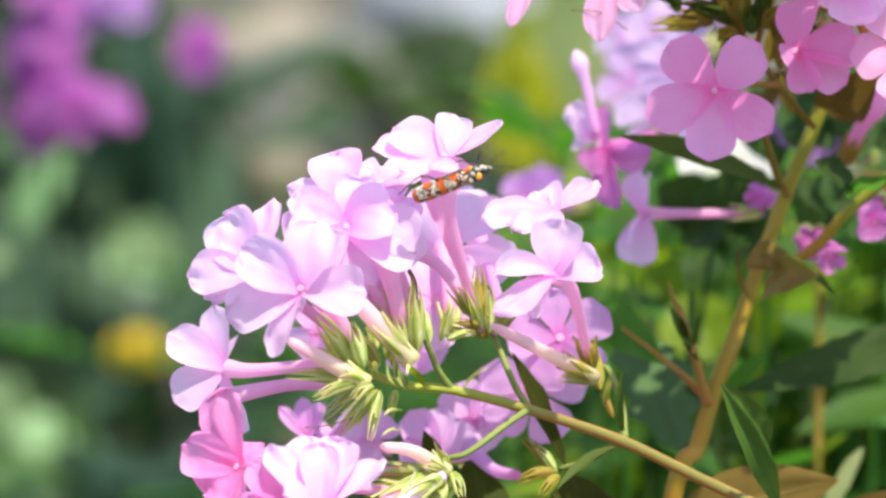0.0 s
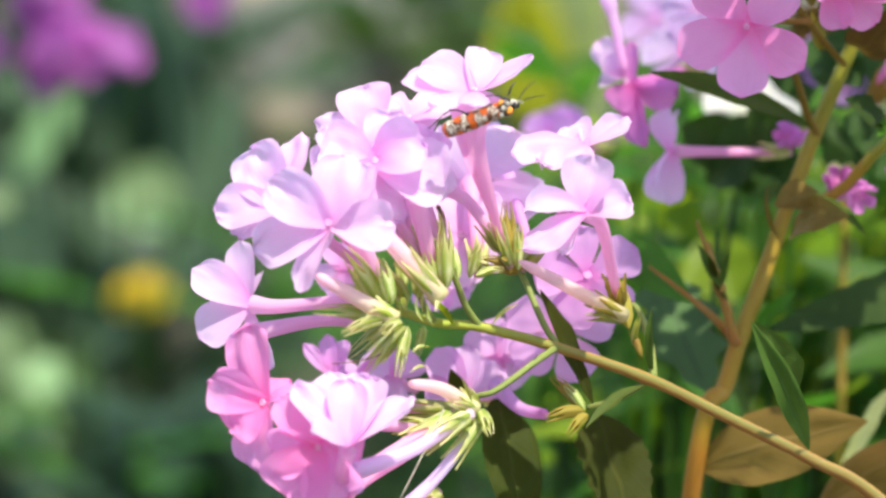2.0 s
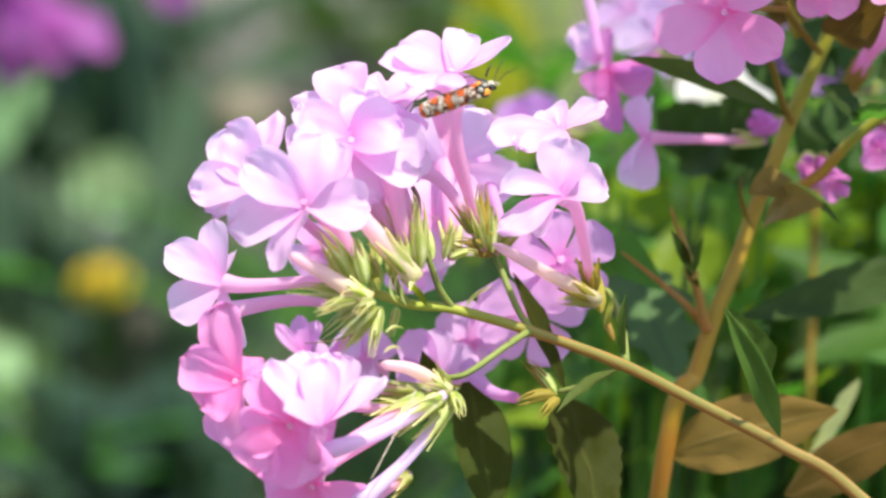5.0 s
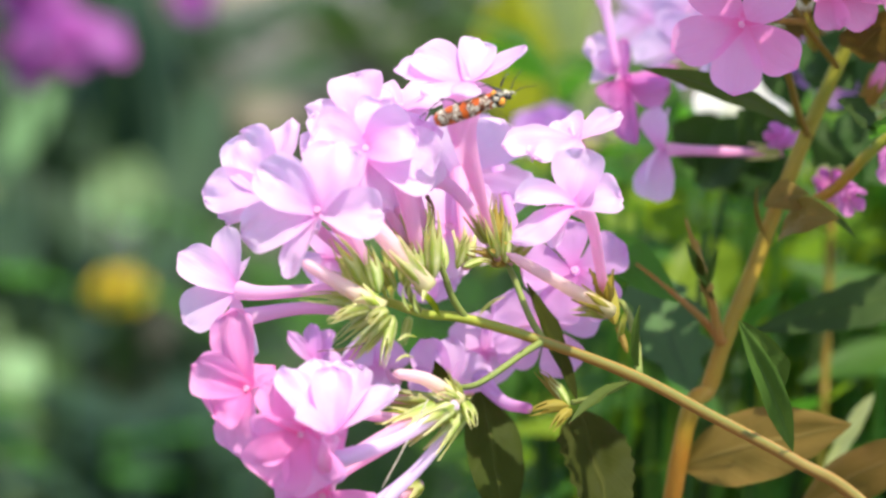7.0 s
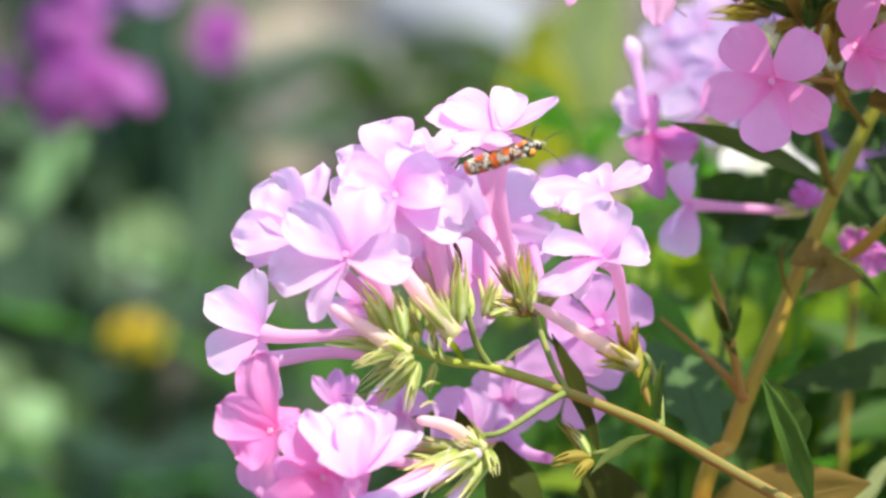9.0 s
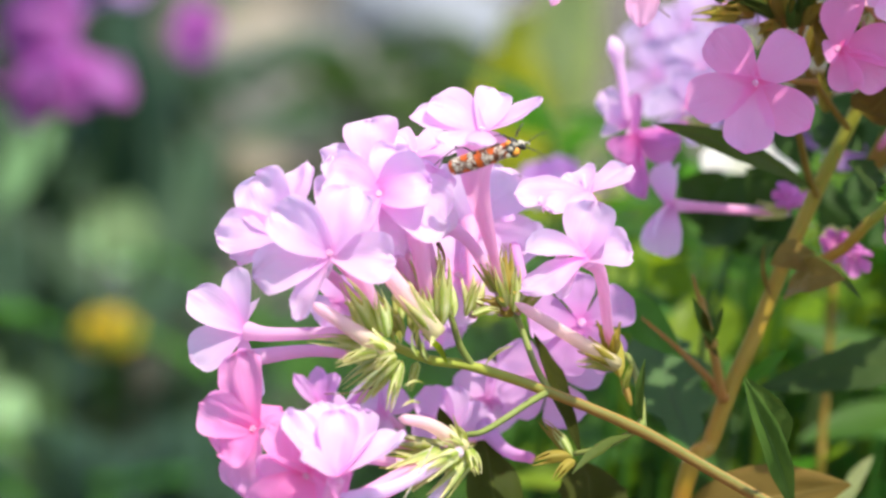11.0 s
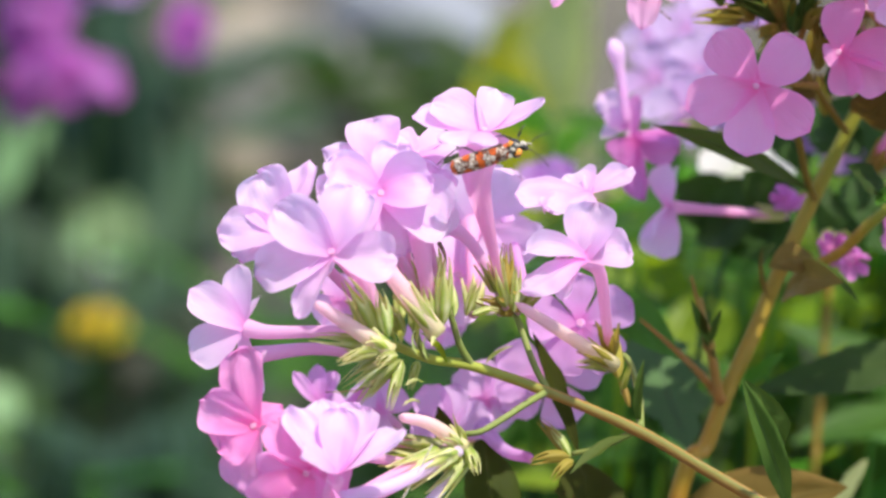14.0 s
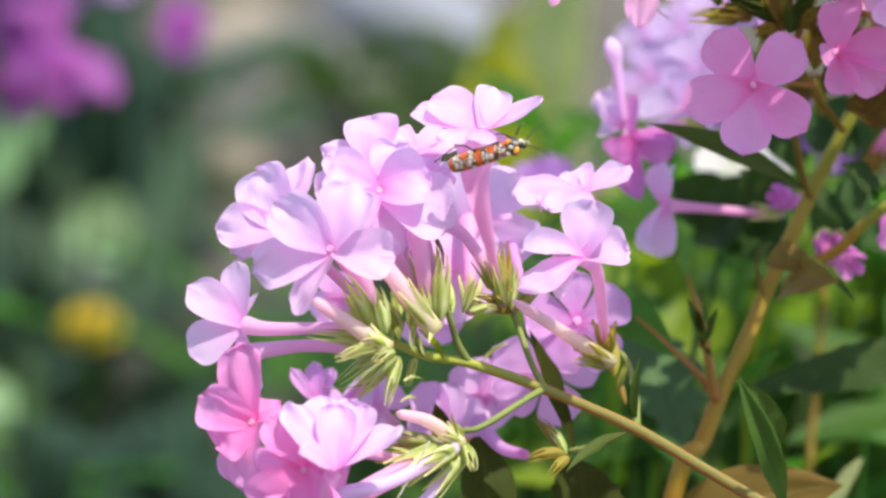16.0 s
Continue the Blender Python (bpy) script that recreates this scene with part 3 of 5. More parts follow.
# ---------------------------------------------------------------- the leaning flower head
def leaning_phlox():
    p = thing("phlox_plant", (0.16, 0.03, 0.0), "phlox with a leaning head of pale lilac flowers", "flower", "phlox plants")
    # stem: from the soil up and over to the left
    stem(p, [(0.16, 0.03, -0.02), (0.165, 0.02, 0.35), (0.135, 0.0, 0.62), at(1760, 1260, 0.70), at(1512, 996, 0.695), at(1385, 919, 0.69),
             at(1230, 843, 0.686), at(1100, 781, 0.682), at(935, 725, 0.676), at(800, 690, 0.672), at(725, 683, 0.672), at(650, 660, 0.675)], 0.00125, 0.0007, STEM, n=90,
         label="green stem flushed with orange", side=Vector((1, 0, 0)))
    branch = lambda *pts, r0=0.0006, r1=0.00045, mat=STEM_YOUNG: stem(p, [at(*q) for q in pts], r0, r1, mat, "branch", 8)
    branch((935, 725, 0.676), (905, 745, 0.672), (830, 800, 0.668), (790, 812, 0.668))
    branch((935, 722, 0.676), (910, 680, 0.678), (880, 610, 0.684), (860, 570, 0.684))
    branch((800, 690, 0.672), (775, 655, 0.67), (757, 610, 0.668), (745, 590, 0.668))
    branch((1105, 777, 0.682), (1100, 720, 0.69), (1080, 660, 0.695), (1050, 640, 0.70), r0=0.0007)
    branch((720, 683, 0.672), (700, 650, 0.670), (690, 620, 0.668))
    branch((1100, 780, 0.682), (1040, 815, 0.684), (990, 830, 0.686), r0=0.0006)
    # the dome of open flowers
    bloom(p, (534, 512, 0.645), (-0.22, 0.16, 0.95), (668, 640, 0.668),
          ((394, 562, 1.2, 88, 0.12), (478, 633, 0.5, 46, 0.08, 0.9), (650, 520, 1.0, 90, 0.16, 0.4), (570, 390, 1.5, 96, 0.2, 0.45), (426, 432, -1.5, 92, 0.20, 0.4)), ripple=0.15)
    bloom(p, (462, 486, 0.655), (-0.45, 0.35, 0.80), (650, 636, 0.674),
          ((390, 382, 3.0, 104, 0.16, 0.4), (330, 500, 1.0, 82, 0.18, 0.5), (482, 350, 4.0, 56), (366, 538, 5.0, 50), (520, 560, 3.0, 80)), ripple=0.16)
    bloom(p, (612, 404, 0.654), (0.10, 0.34, 0.92), (716, 604, 0.672),
          ((704, 372, -1.5, 100, 0.26, 0.6), (739, 444, 1.0, 124, 0.20, 0.4), (636, 312, 3.0, 74, 0.2), (516, 374, 0.5, 92, 0.20, 0.5), (664, 506, 2.0, 104, 0.2), (560, 470, -0.5, 70, 0.25, 0.6)), ripple=0.16)
    bloom(p, (606, 352, 0.664), (-0.12, 0.45, 0.86), (715, 600, 0.678),
          ((588, 267, 3.0, 96, 0.16, 0.45), (506, 334, 2.0, 54, 0.1, 0.1), (668, 316, 3.0, 64), (548, 402, 0.0, 76, 0.2), (660, 420, 4.0, 80)), ripple=0.14)
    bloom(p, (566, 398, 0.655), (-0.25, 0.50, 0.83), (700, 610, 0.676),
          ((520, 342, 1.0, 56, 0.2, 0.5), (556, 330, 2.0, 52, 0.2, 0.5), (604, 356, 1.0, 56, 0.2), (592, 430, 0.5, 60, 0.2), (500, 412, 0.5, 66, 0.2)), ripple=0.16)
    bloom(p, (690, 396, 0.662), (0.35, 0.35, 0.85), (745, 590, 0.676),
          ((742, 396, 1.0, 80, 0.2, 0.5), (716, 346, 1.0, 76, 0.2, 0.5), (664, 366, 0.5, 60, 0.2), (730, 470, 1.0, 80, 0.2)), ripple=0.16, eye=False)
    bloom(p, (672, 330, 0.666), (0.0, 0.75, 0.62), (745, 590, 0.678),
          ((628, 294, 3.0, 60, 0.1), (742, 302, 3.0, 84, 0.1), (690, 296, 4.0, 60, 0.1), (716, 350, -2.0, 60), (650, 372, -3.0, 80, 0.2)), ripple=0.12)
    # the flower under which the moth sits
    bloom(p, (786, 284, 0.656), (0.06, 0.90, 0.40), (852, 585, 0.674),
          ((655, 264, 0.5, 66, 0.08, 0.3, (0.1, 0.75, 0.65)), (692, 228, 2.5, 88, 0.06, 0.4, (0.15, 0.55, 0.8)), (810, 202, 4.0, 66, 0.03, 0.45, (-0.1, -0.35, 0.93)),
           (890, 210, 1.0, 48, -0.18, 0.5, (-0.45, 0.75, 0.45)), (706, 304, -6.0, 56, 0.10, -0.2), (782, 306, -7.0, 52, 0.16, -0.2)),
          tube=0.0011, green=0.34, funnel=0.0046, ripple=0.08)
    # flowers behind the tubes, seen through
    floret(p, (790, 440, 0.702), (0.05, 0.40, -0.90), 0.0122, (800, 600, 0.690), spin=18, cup=0.0, width=0.415)
    floret(p, (815, 405, 0.722), (0.15, 0.45, -0.85), 0.0096, (850, 590, 0.700), spin=40, cup=0.02, width=0.415)
    floret(p, (770, 530, 0.700), (0.0, 0.3, 0.90), 0.0100, (795, 590, 0.715), spin=50, cup=0.02, width=0.41)
    bloom(p, (652, 776, 0.712), (0.0, 0.1, 0.95), (690, 800, 0.722), ((600, 738, 1.0, 70), (690, 734, 1.0, 70), (640, 830, 1.0, 80)), LILAC_SHADED, eye=False, calyx=None)
    bloom(p, (728, 600, 0.716), (0.0, -0.1, 0.95), (760, 590, 0.726), ((716, 662, 1.0, 70), (770, 656, 1.0, 60), (800, 600, 1.0, 60), (690, 560, 1.0, 60)), LILAC_SHADED, eye=False, calyx=None)
    bloom(p, (560, 590, 0.700), (-0.2, -0.2, 0.9), (640, 620, 0.69), ((520, 620, 1.0, 70), (580, 640, 1.0, 70), (560, 540, 1.0, 70)), LILAC_SHADED, eye=False, calyx=None)
    # tubes and calyces in front
    flower_tube(p, (724, 628, 0.660), (684, 462, 0.653), 0.0016, TUBE, green=0.24)
    flower_tube(p, (730, 640, 0.652), (622, 522, 0.648), 0.0016, PALE_TUBE, green=0.66, taper=0.2)
    flower_tube(p, (640, 640, 0.656), (580, 530, 0.652), 0.0016, TUBE, green=0.36)
    flower_tube(p, (650, 680, 0.650), (506, 600, 0.647), 0.0015, PALE_TUBE, green=0.36, taper=0.45)
    flower_tube(p, (840, 560, 0.672), (722, 438, 0.668), 0.0013, TUBE, green=0.12, bow=0.0022)
    flower_tube(p, (892, 560, 0.690), (848, 412, 0.712), 0.0011, LILAC_SHADED, None)
    # the right-hand group
    bloom(p, (984, 376, 0.678), (-0.05, 0.93, 0.32), (872, 590, 0.684),
          ((848, 386, -2.0, 66, 0.12, 0.3, (-0.05, 0.62, 0.78)), (900, 404, -6.0, 72, 0.16, -0.2, (-0.1, 0.75, 0.6)), (944, 346, 4.0, 84, 0.06, 0.4, (0.0, 0.55, 0.8)), (991, 338, 4.0, 34), (1060, 320, 2.0, 54, -0.12, 0.6, (-0.30, 0.5, 0.8)), (958, 412, -6.0, 66, 0.14, -0.2, (0.0, 0.8, 0.6))), ripple=0.17, green=0.3, eye=False)
    bloom(p, (984, 488, 0.664), (-0.35, 0.30, 0.85), (1046, 650, 0.694),
          ((1000, 386, 1.0, 96, 0.10, 0.4), (1064, 470, 1.0, 76, 0.14, 0.6), (872, 486, 0.0, 58, 0.22, 0.7, (-0.1, 0.7, 0.7)), (872, 560, -3.0, 74, 0.20, -0.3, (-0.2, 0.75, 0.6)), (948, 568, -1.0, 58, 0.16, 0.8, (-0.6, 0.3, 0.7))),
          ripple=0.15, green=0.3, calyx=CALYX_RUST, eye=False, tube=0.0015)
    # two flowers behind, their shade put into the petal colour
    floret(p, (990, 598, 0.700), (-0.05, 0.05, 0.99), 0.0096, (1020, 680, 0.725), PINK_SHADED, spin=30, cup=0.02, width=0.41)
    floret(p, (945, 690, 0.712), (0.0, -0.2, 0.95), 0.0100, (900, 700, 0.73), LILAC_SHADED, spin=10, cup=0.02, width=0.41)
    flower_tube(p, (1052, 668, 0.688), (866, 574, 0.668), 0.0013, PALE_TUBE, CALYX_RUST, green=0.34, taper=0.4)
    # the left-hand group
    bloom(p, (398, 652, 0.680), (-0.80, 0.05, -0.45), (640, 638, 0.672),
          ((296, 588, 1.0, 70, 0.08, 0.3, (-0.5, 0.5, 0.7)), (378, 536, 2.0, 66, 0.06, 0.2, (-0.6, 0.2, 0.75)), (310, 718, 1.0, 92, 0.08, 0.2, (-0.5, 0.3, 0.8)), (436, 770, 3.0, 60, 0.06, 0.2, (-0.7, 0.1, 0.7)), (410, 600, 6.0, 60, 0.06, 0.2, (-0.6, 0.1, 0.75))),
          green=0.22, tube=0.0016, eye=False, ripple=0.05)
    flower_tube(p, (650, 690, 0.668), (402, 702, 0.668), 0.0013, TUBE, green=0.34, bow=0.0014)
    bloom(p, (424, 826, 0.648), (-0.55, 0.05, 0.80), (765, 836, 0.684),
          ((384, 688, 4.0, 94, 0.12), (324, 782, 0.0, 84, 0.16, 0.4), (360, 876, 0.0, 98, 0.16, 0.3), (412, 950, 1.0, 100, 0.14), (468, 788, 3.0, 60, 0.10)), ROSY, ripple=0.18)
    bloom(p, (546, 778, 0.705), (-0.3, 0.5, 0.7), (660, 700, 0.69), ((490, 722, 1.0, 26), (536, 702, 2.0, 34), (566, 712, 2.0, 40), (590, 760, 2.0, 40)), PINK_SHADED, eye=False)
    # the lower group
    bloom(p, (566, 904, 0.636), (0.05, 0.70, 0.60), (755, 842, 0.660),
          ((476, 782, 4.0, 66, -0.10, 0.3), (528, 768, 9.0, 92, -0.06, 0.3, (0.1, 0.6, 0.75)), (570, 778, 5.0, 70, -0.08, 0.6, (0.0, 0.6, 0.75)), (614, 772, 9.0, 92, -0.06, 0.5, (-0.2, 0.6, 0.75)), (692, 816, 3.0, 62, -0.10, 0.6, (-0.2, 0.8, 0.5)), (500, 872, -5.0, 70, 0.10)),
          ripple=0.10, eye=False)
    bloom(p, (518, 900, 0.640), (-0.30, -0.30, 0.88), (742, 870, 0.676),
          ((440, 816, 1.0, 74, 0.16, 0.3, (-0.3, 0.6, 0.7)), (430, 912, 1.0, 96, 0.16, 0.4), (462, 992, 1.0, 126, 0.2, 0.4), (572, 986, 1.0, 116, 0.22, 0.6), (596, 890, 3.0, 80, 0.12)), ROSY, ripple=0.13)
    bloom(p, (560, 1004, 0.652), (-0.30, -0.40, 0.85), (782, 848, 0.668),
          ((470, 990, 1.0, 90), (500, 1080, 1.0, 96), (590, 1100, 1.0, 96), (648, 1030, 2.0, 90), (560, 930, 3.0, 80)), ROSY, ripple=0.13)
    floret(p, (620, 1080, 0.675), (-0.4, -0.7, 0.5), 0.0105, (730, 980, 0.690), LILAC, spin=20, cup=0.10)
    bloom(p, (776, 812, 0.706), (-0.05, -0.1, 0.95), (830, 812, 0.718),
          ((724, 724, 1.0, 66), (782, 716, 1.0, 52), (704, 800, 1.0, 60), (846, 760, 2.0, 70)), LILAC_SHADED, eye=False)
    bloom(p, (838, 742, 0.716), (0.1, 0.0, 0.95), (860, 760, 0.73), ((800, 680, 1.0, 80), (880, 700, 1.0, 80), (880, 790, 1.0, 80), (800, 790, 1.0, 80)), LILAC_SHADED, eye=False)
    flower_tube(p, (916, 842, 0.692), (830, 790, 0.702), 0.0014, LILAC_SHADED, None, bow=-0.0014)
    flower_tube(p, (785, 842, 0.656), (566, 950, 0.642), 0.0014, LILAC_TUBE, green=0.26, bow=-0.0012)
    flower_tube(p, (806, 848, 0.660), (640, 1034, 0.652), 0.0013, LILAC_TUBE, green=0.42, bow=-0.0012)
    flower_tube(p, (792, 836, 0.660), (672, 790, 0.654), 0.0013, PALE_TUBE, green=0.34, taper=0.4, bow=0.0012)
    # loose calyces and unopened buds round the hub
    rnd = random.Random(4)
    for u, v, d, tu, tv, w, m in ((628, 655, 0.652, 560, 556, 0.0017, CALYX), (644, 652, 0.650, 622, 572, 0.0013, CALYX), (610, 648, 0.656, 574, 590, 0.0012, CALYX), (665, 625, 0.654, 655, 560, 0.0010, CALYX),
                                  (672, 648, 0.652, 642, 600, 0.0010, CALYX), (632, 676, 0.650, 505, 664, 0.0012, CALYX), (628, 680, 0.648, 556, 706, 0.0010, CALYX), (660, 684, 0.646, 624, 706, 0.0010, CALYX),
                                  (650, 682, 0.652, 568, 744, 0.0011, CALYX), (668, 690, 0.652, 600, 772, 0.0010, CALYX), (672, 690, 0.654, 654, 780, 0.0010, CALYX), (690, 640, 0.654, 684, 590, 0.0010, CALYX),
                                  (640, 664, 0.658, 548, 620, 0.0012, CALYX), (700, 690, 0.656, 690, 742, 0.0008, CALYX), (738, 625, 0.656, 736, 505, 0.0015, CALYX), (716, 622, 0.656, 702, 560, 0.0012, CALYX),
                                  (760, 606, 0.664, 742, 546, 0.0011, CALYX), (780, 604, 0.664, 800, 540, 0.0008, CALYX), (792, 600, 0.668, 842, 590, 0.0007, CALYX),
                                  (852, 596, 0.674, 846, 470, 0.0014, CALYX_RUST), (866, 590, 0.674, 868, 508, 0.0009, CALYX), (866, 596, 0.676, 796, 572, 0.0012, CALYX_RUST), (872, 590, 0.676, 826, 545, 0.0009, CALYX_RUST),
                                  (785, 842, 0.658, 766, 900, 0.0012, CALYX), (800, 838, 0.660, 818, 880, 0.0011, CALYX), (776, 840, 0.660, 726, 872, 0.0009, CALYX), (796, 830, 0.662, 772, 800, 0.0009, CALYX),
                                  (975, 828, 0.68, 925, 775, 0.0010, CALYX_RUST), (985, 836, 0.68, 915, 852, 0.0011, CALYX_RUST), (985, 836, 0.68, 950, 790, 0.0009, CALYX), (990, 842, 0.678, 955, 880, 0.0009, CALYX_RUST), (1050, 676, 0.690, 985, 672, 0.0011, CALYX),
                                  (1062, 690, 0.692, 1040, 606, 0.0014, CALYX_RUST), (1070, 720, 0.692, 1080, 668, 0.0006, CALYX), (1085, 740, 0.69, 1064, 692, 0.0006, CALYX_RUST)):
        calyx_only(p, (u, v, d), (tu, tv, d + rnd.uniform(-0.006, 0.004)), w * 0.85, m, splay=rnd.uniform(0.0, 0.35))
    # fine needle-like bracts round the hubs
    for k in range(18):
        hu, hv = ((665, 672), (745, 612), (860, 585), (790, 832))[k % 4]
        w = rnd.uniform(1.6, 4.4) if k % 4 != 2 else rnd.uniform(0.9, 2.6)
        r0, r1 = rnd.uniform(0, 25), rnd.uniform(40, 85) if k % 4 == 0 else rnd.uniform(28, 60)
        d = (0.658, 0.660, 0.672, 0.660)[k % 4] + rnd.uniform(-0.008, 0.004)
        leaf(p, (hu + r0 * math.cos(w), hv - r0 * math.sin(w), d), (hu + r1 * math.cos(w), hv - r1 * math.sin(w), d + rnd.uniform(-0.005, 0.003)), (-0.3, 0.7, 0.6), rnd.uniform(0.0005, 0.0010), CALYX_RUST if k % 4 == 2 else CALYX,
             fold=0.8, bow=rnd.uniform(-0.06, 0.10), rows=8, cols=5)
    for u, v, tu, tv in ((620, 690, 566, 704), (652, 690, 628, 712), (712, 728, 678, 736), (708, 764, 676, 772), (700, 684, 690, 632), (716, 688, 712, 640), (668, 664, 662, 640), (640, 672, 600, 668)):
        leaf(p, (u, v, 0.648), (tu, tv, 0.645), (-0.2, 0.8, 0.5), 0.0009, CALYX, fold=0.5, bow=0.12, rows=8, cols=5)
    # thin bracts and small leaves along the stem
    for a, b, w, m in (((820, 690, 0.67), (868, 650, 0.664), 0.0011, CALYX), ((700, 672, 0.664), (715, 590, 0.658), 0.0012, CALYX), ((755, 690, 0.668), (698, 640, 0.655), 0.0014, LEAF_LIME),
                       ((1105, 775, 0.684), (1103, 655, 0.680), 0.0018, LEAF_MID), ((1090, 790, 0.680), (985, 868, 0.672), 0.0024, LEAF_MID)):
        leaf(p, a, b, (-0.3, 0.6, 0.6), w, m, fold=0.6, bow=0.06)
    leaf(p, (1380, 903, 0.69), (1274, 678, 0.67), (0.40, -0.30, 0.87), 0.0044, LEAF_MID, fold=0.35, bow=0.05, peak=0.5)
    leaf(p, (1280, 678, 0.672), (1362, 788, 0.684), (0.30, -0.15, 0.9), 0.0052, LEAF_MID, fold=0.3, bow=0.03, peak=0.62)
    leaf(p, (778, 845, 0.700), (750, 762, 0.698), (0.1, 0.2, 0.9), 0.0036, LEAF_OLIVE, fold=0.4)
    part("style", sweep(spline([at(735, 835, 0.652), at(706, 900, 0.650), at(660, 992, 0.648)], 10), lambda s: 0.00012, 5), CREAM, p)
    # withered style and a stray thread
    part("style", sweep(spline([at(640, 735, 0.655), at(585, 752, 0.652), at(540, 757, 0.652)], 10), lambda s: 0.00009, 5), DUST, p)
    part("style", sweep(spline([at(724, 480, 0.664), at(735, 500, 0.662), at(738, 530, 0.662)], 10), lambda s: 0.0004 * (1 - 0.6 * s), 6), DUST, p)
    # long dark leaves that hang below
    leaf(p, (905, 622, 0.690), (1002, 830, 0.690), (0.5, 0.2, 0.6), 0.0040, LEAF_OLIVE, fold=0.5)
    leaf(p, (830, 805, 0.71), (880, 1060, 0.70), (0.3, 0.1, 0.9), 0.0105, LEAF_OLIVE, bow=0.05)
    leaf(p, (1008, 838, 0.715), (1078, 1090, 0.70), (0.2, 0.3, 0.9), 0.0122, LEAF_OLIVE, bow=0.05, teeth=0.05, rows=21, peak=0.3)
    return p


leaning_phlox()


# ---------------------------------------------------------------- the upright plant
def upright_phlox():
    p = thing("phlox_plant", (0.03, 0.07, 0.0), "upright phlox with bright pink flowers and bronzed leaves", "flower", "phlox plants")
    stem(p, [(0.03, 0.07, -0.02), (0.03, 0.068, 0.35), (0.032, 0.06, 0.62), at(1180, 960, 0.735), at(1235, 790, 0.735), at(1262, 700, 0.735), at(1300, 600, 0.736), at(1340, 480, 0.736), at(1400, 320, 0.735),
             at(1450, 200, 0.732), at(1490, 80, 0.73), at(1510, -60, 0.728), at(1515, -160, 0.726)], 0.0017, 0.0011, STEM_OLIVE, n=90, label="sturdy olive and orange stem")
    twig = lambda *pts, r0=0.0009, r1=0.0006, mat=STEM_RUST: stem(p, [at(*q) for q in pts], r0, r1, mat, "branch", 8)
    twig((1258, 715, 0.734), (1215, 670, 0.732), (1160, 625, 0.73), (1100, 580, 0.73), r0=0.0009, r1=0.0002)
    twig((1250, 712, 0.732), (1235, 650, 0.728), (1215, 590, 0.725), (1200, 540, 0.72))
    twig((1370, 480, 0.735), (1440, 440, 0.73), (1500, 375, 0.725), (1590, 300, 0.72), r0=0.0010, r1=0.0009, mat=STEM_OLIVE)
    twig((1395, 350, 0.735), (1375, 310, 0.73), (1356, 250, 0.722), (1330, 190, 0.712), r0=0.0007, r1=0.0006, mat=STEM_DULL)
    twig((1440, 225, 0.73), (1400, 180, 0.725), (1340, 100, 0.72), (1300, 40, 0.72), r0=0.0006, mat=STEM_DULL)
    twig((1480, 120, 0.73), (1460, 60, 0.725), (1440, 0, 0.72), r0=0.0008, mat=STEM_OLIVE)
    # flowers
    bloom(p, (1264, 162, 0.682), (-0.06, 0.05, 0.98), (1300, 60, 0.715),
          ((1180, 72, 0.5, 86), (1349, 78, 0.5, 86), (1362, 242, 0.0, 82), (1255, 290, -0.5, 88), (1142, 214, 0.0, 86)), ROSY, ripple=0.05, bow=0.05, cup=0.12, label="flat open pink flower")
    bloom(p, (1412, 92, 0.690), (-0.55, 0.15, 0.80), (1460, 30, 0.72),
          ((1424, -8, 4.0, 84, 0.14), (1526, 84, 4.0, 84, 0.16, 0.4), (1502, 148, 3.0, 66, 0.14), (1440, 164, 1.0, 66, 0.14), (1382, 104, 0.0, 46, 0.10)), ROSY, ripple=0.08)
    bloom(p, (1512, -12, 0.688), (0.0, 0.3, 0.9), (1470, -20, 0.72), ((1504, 48, -2.0, 84, 0.1), (1560, 30, 0.0, 60), (1450, -20, 1.0, 80), (1500, -90, 2.0, 90)), LILAC, ripple=0.08)
    floret(p, (1500, -25, 0.710), (0.15, 0.40, 0.85), 0.0080, (1440, -30, 0.725), PINK, spin=60, cup=0.12, ripple=0.13)
    floret(p, (1605, 95, 0.690), (0.0, 0.2, 0.9), 0.0100, (1560, 0, 0.72), PINK, spin=40, cup=0.10)
    bloom(p, (1080, -50, 0.704), (-0.3, 0.2, 0.9), (1150, -60, 0.71), ((1054, 78, -2.0, 60, 0.1), (1000, -40, 0.0, 70), (1130, 20, 1.0, 50), (1090, -150, 1.0, 80)), PINK, eye=False)
    bloom(p, (955, -62, 0.702), (-0.3, 0.3, 0.9), (1010, -90, 0.71), ((904, 52, -2.0, 40, 0.1), (870, -70, 0.0, 60), (960, -150, 1.0, 70)), PINK, eye=False)
    # unseen upper flowers of the head, added to shade the flowers and leaves below
    stem(p, [at(1480, 40, 0.728), at(1380, -60, 0.71), at(1250, -130, 0.70), at(1130, -190, 0.70)], 0.0013, 0.0009, STEM, "branch", 8)
    for u, v, d, k in ((1310, -210, 0.68, 4), (1350, -165, 0.67, 6), (1420, -170, 0.69, 7), (1330, -260, 0.70, 8),
                       (1450, -150, 0.665, 11), (1530, -160, 0.68, 12), (1380, -200, 0.655, 13), (1400, -260, 0.67, 15)):
        floret(p, (u, v, d), (-0.3 + 0.04 * k, 0.75, 0.35 - 0.04 * k), 0.0108, (u + 60, v + 120, 0.712), PINK if k % 3 else LILAC, spin=23 * k, cup=0.08)
    # more unseen flowers, added to keep sun off the foliage at the right
    for k in range(12):
        u, v, d = 1340 + 47 * k % 420, -165 - 61 * k % 230, 0.715 + 0.017 * (k % 4)
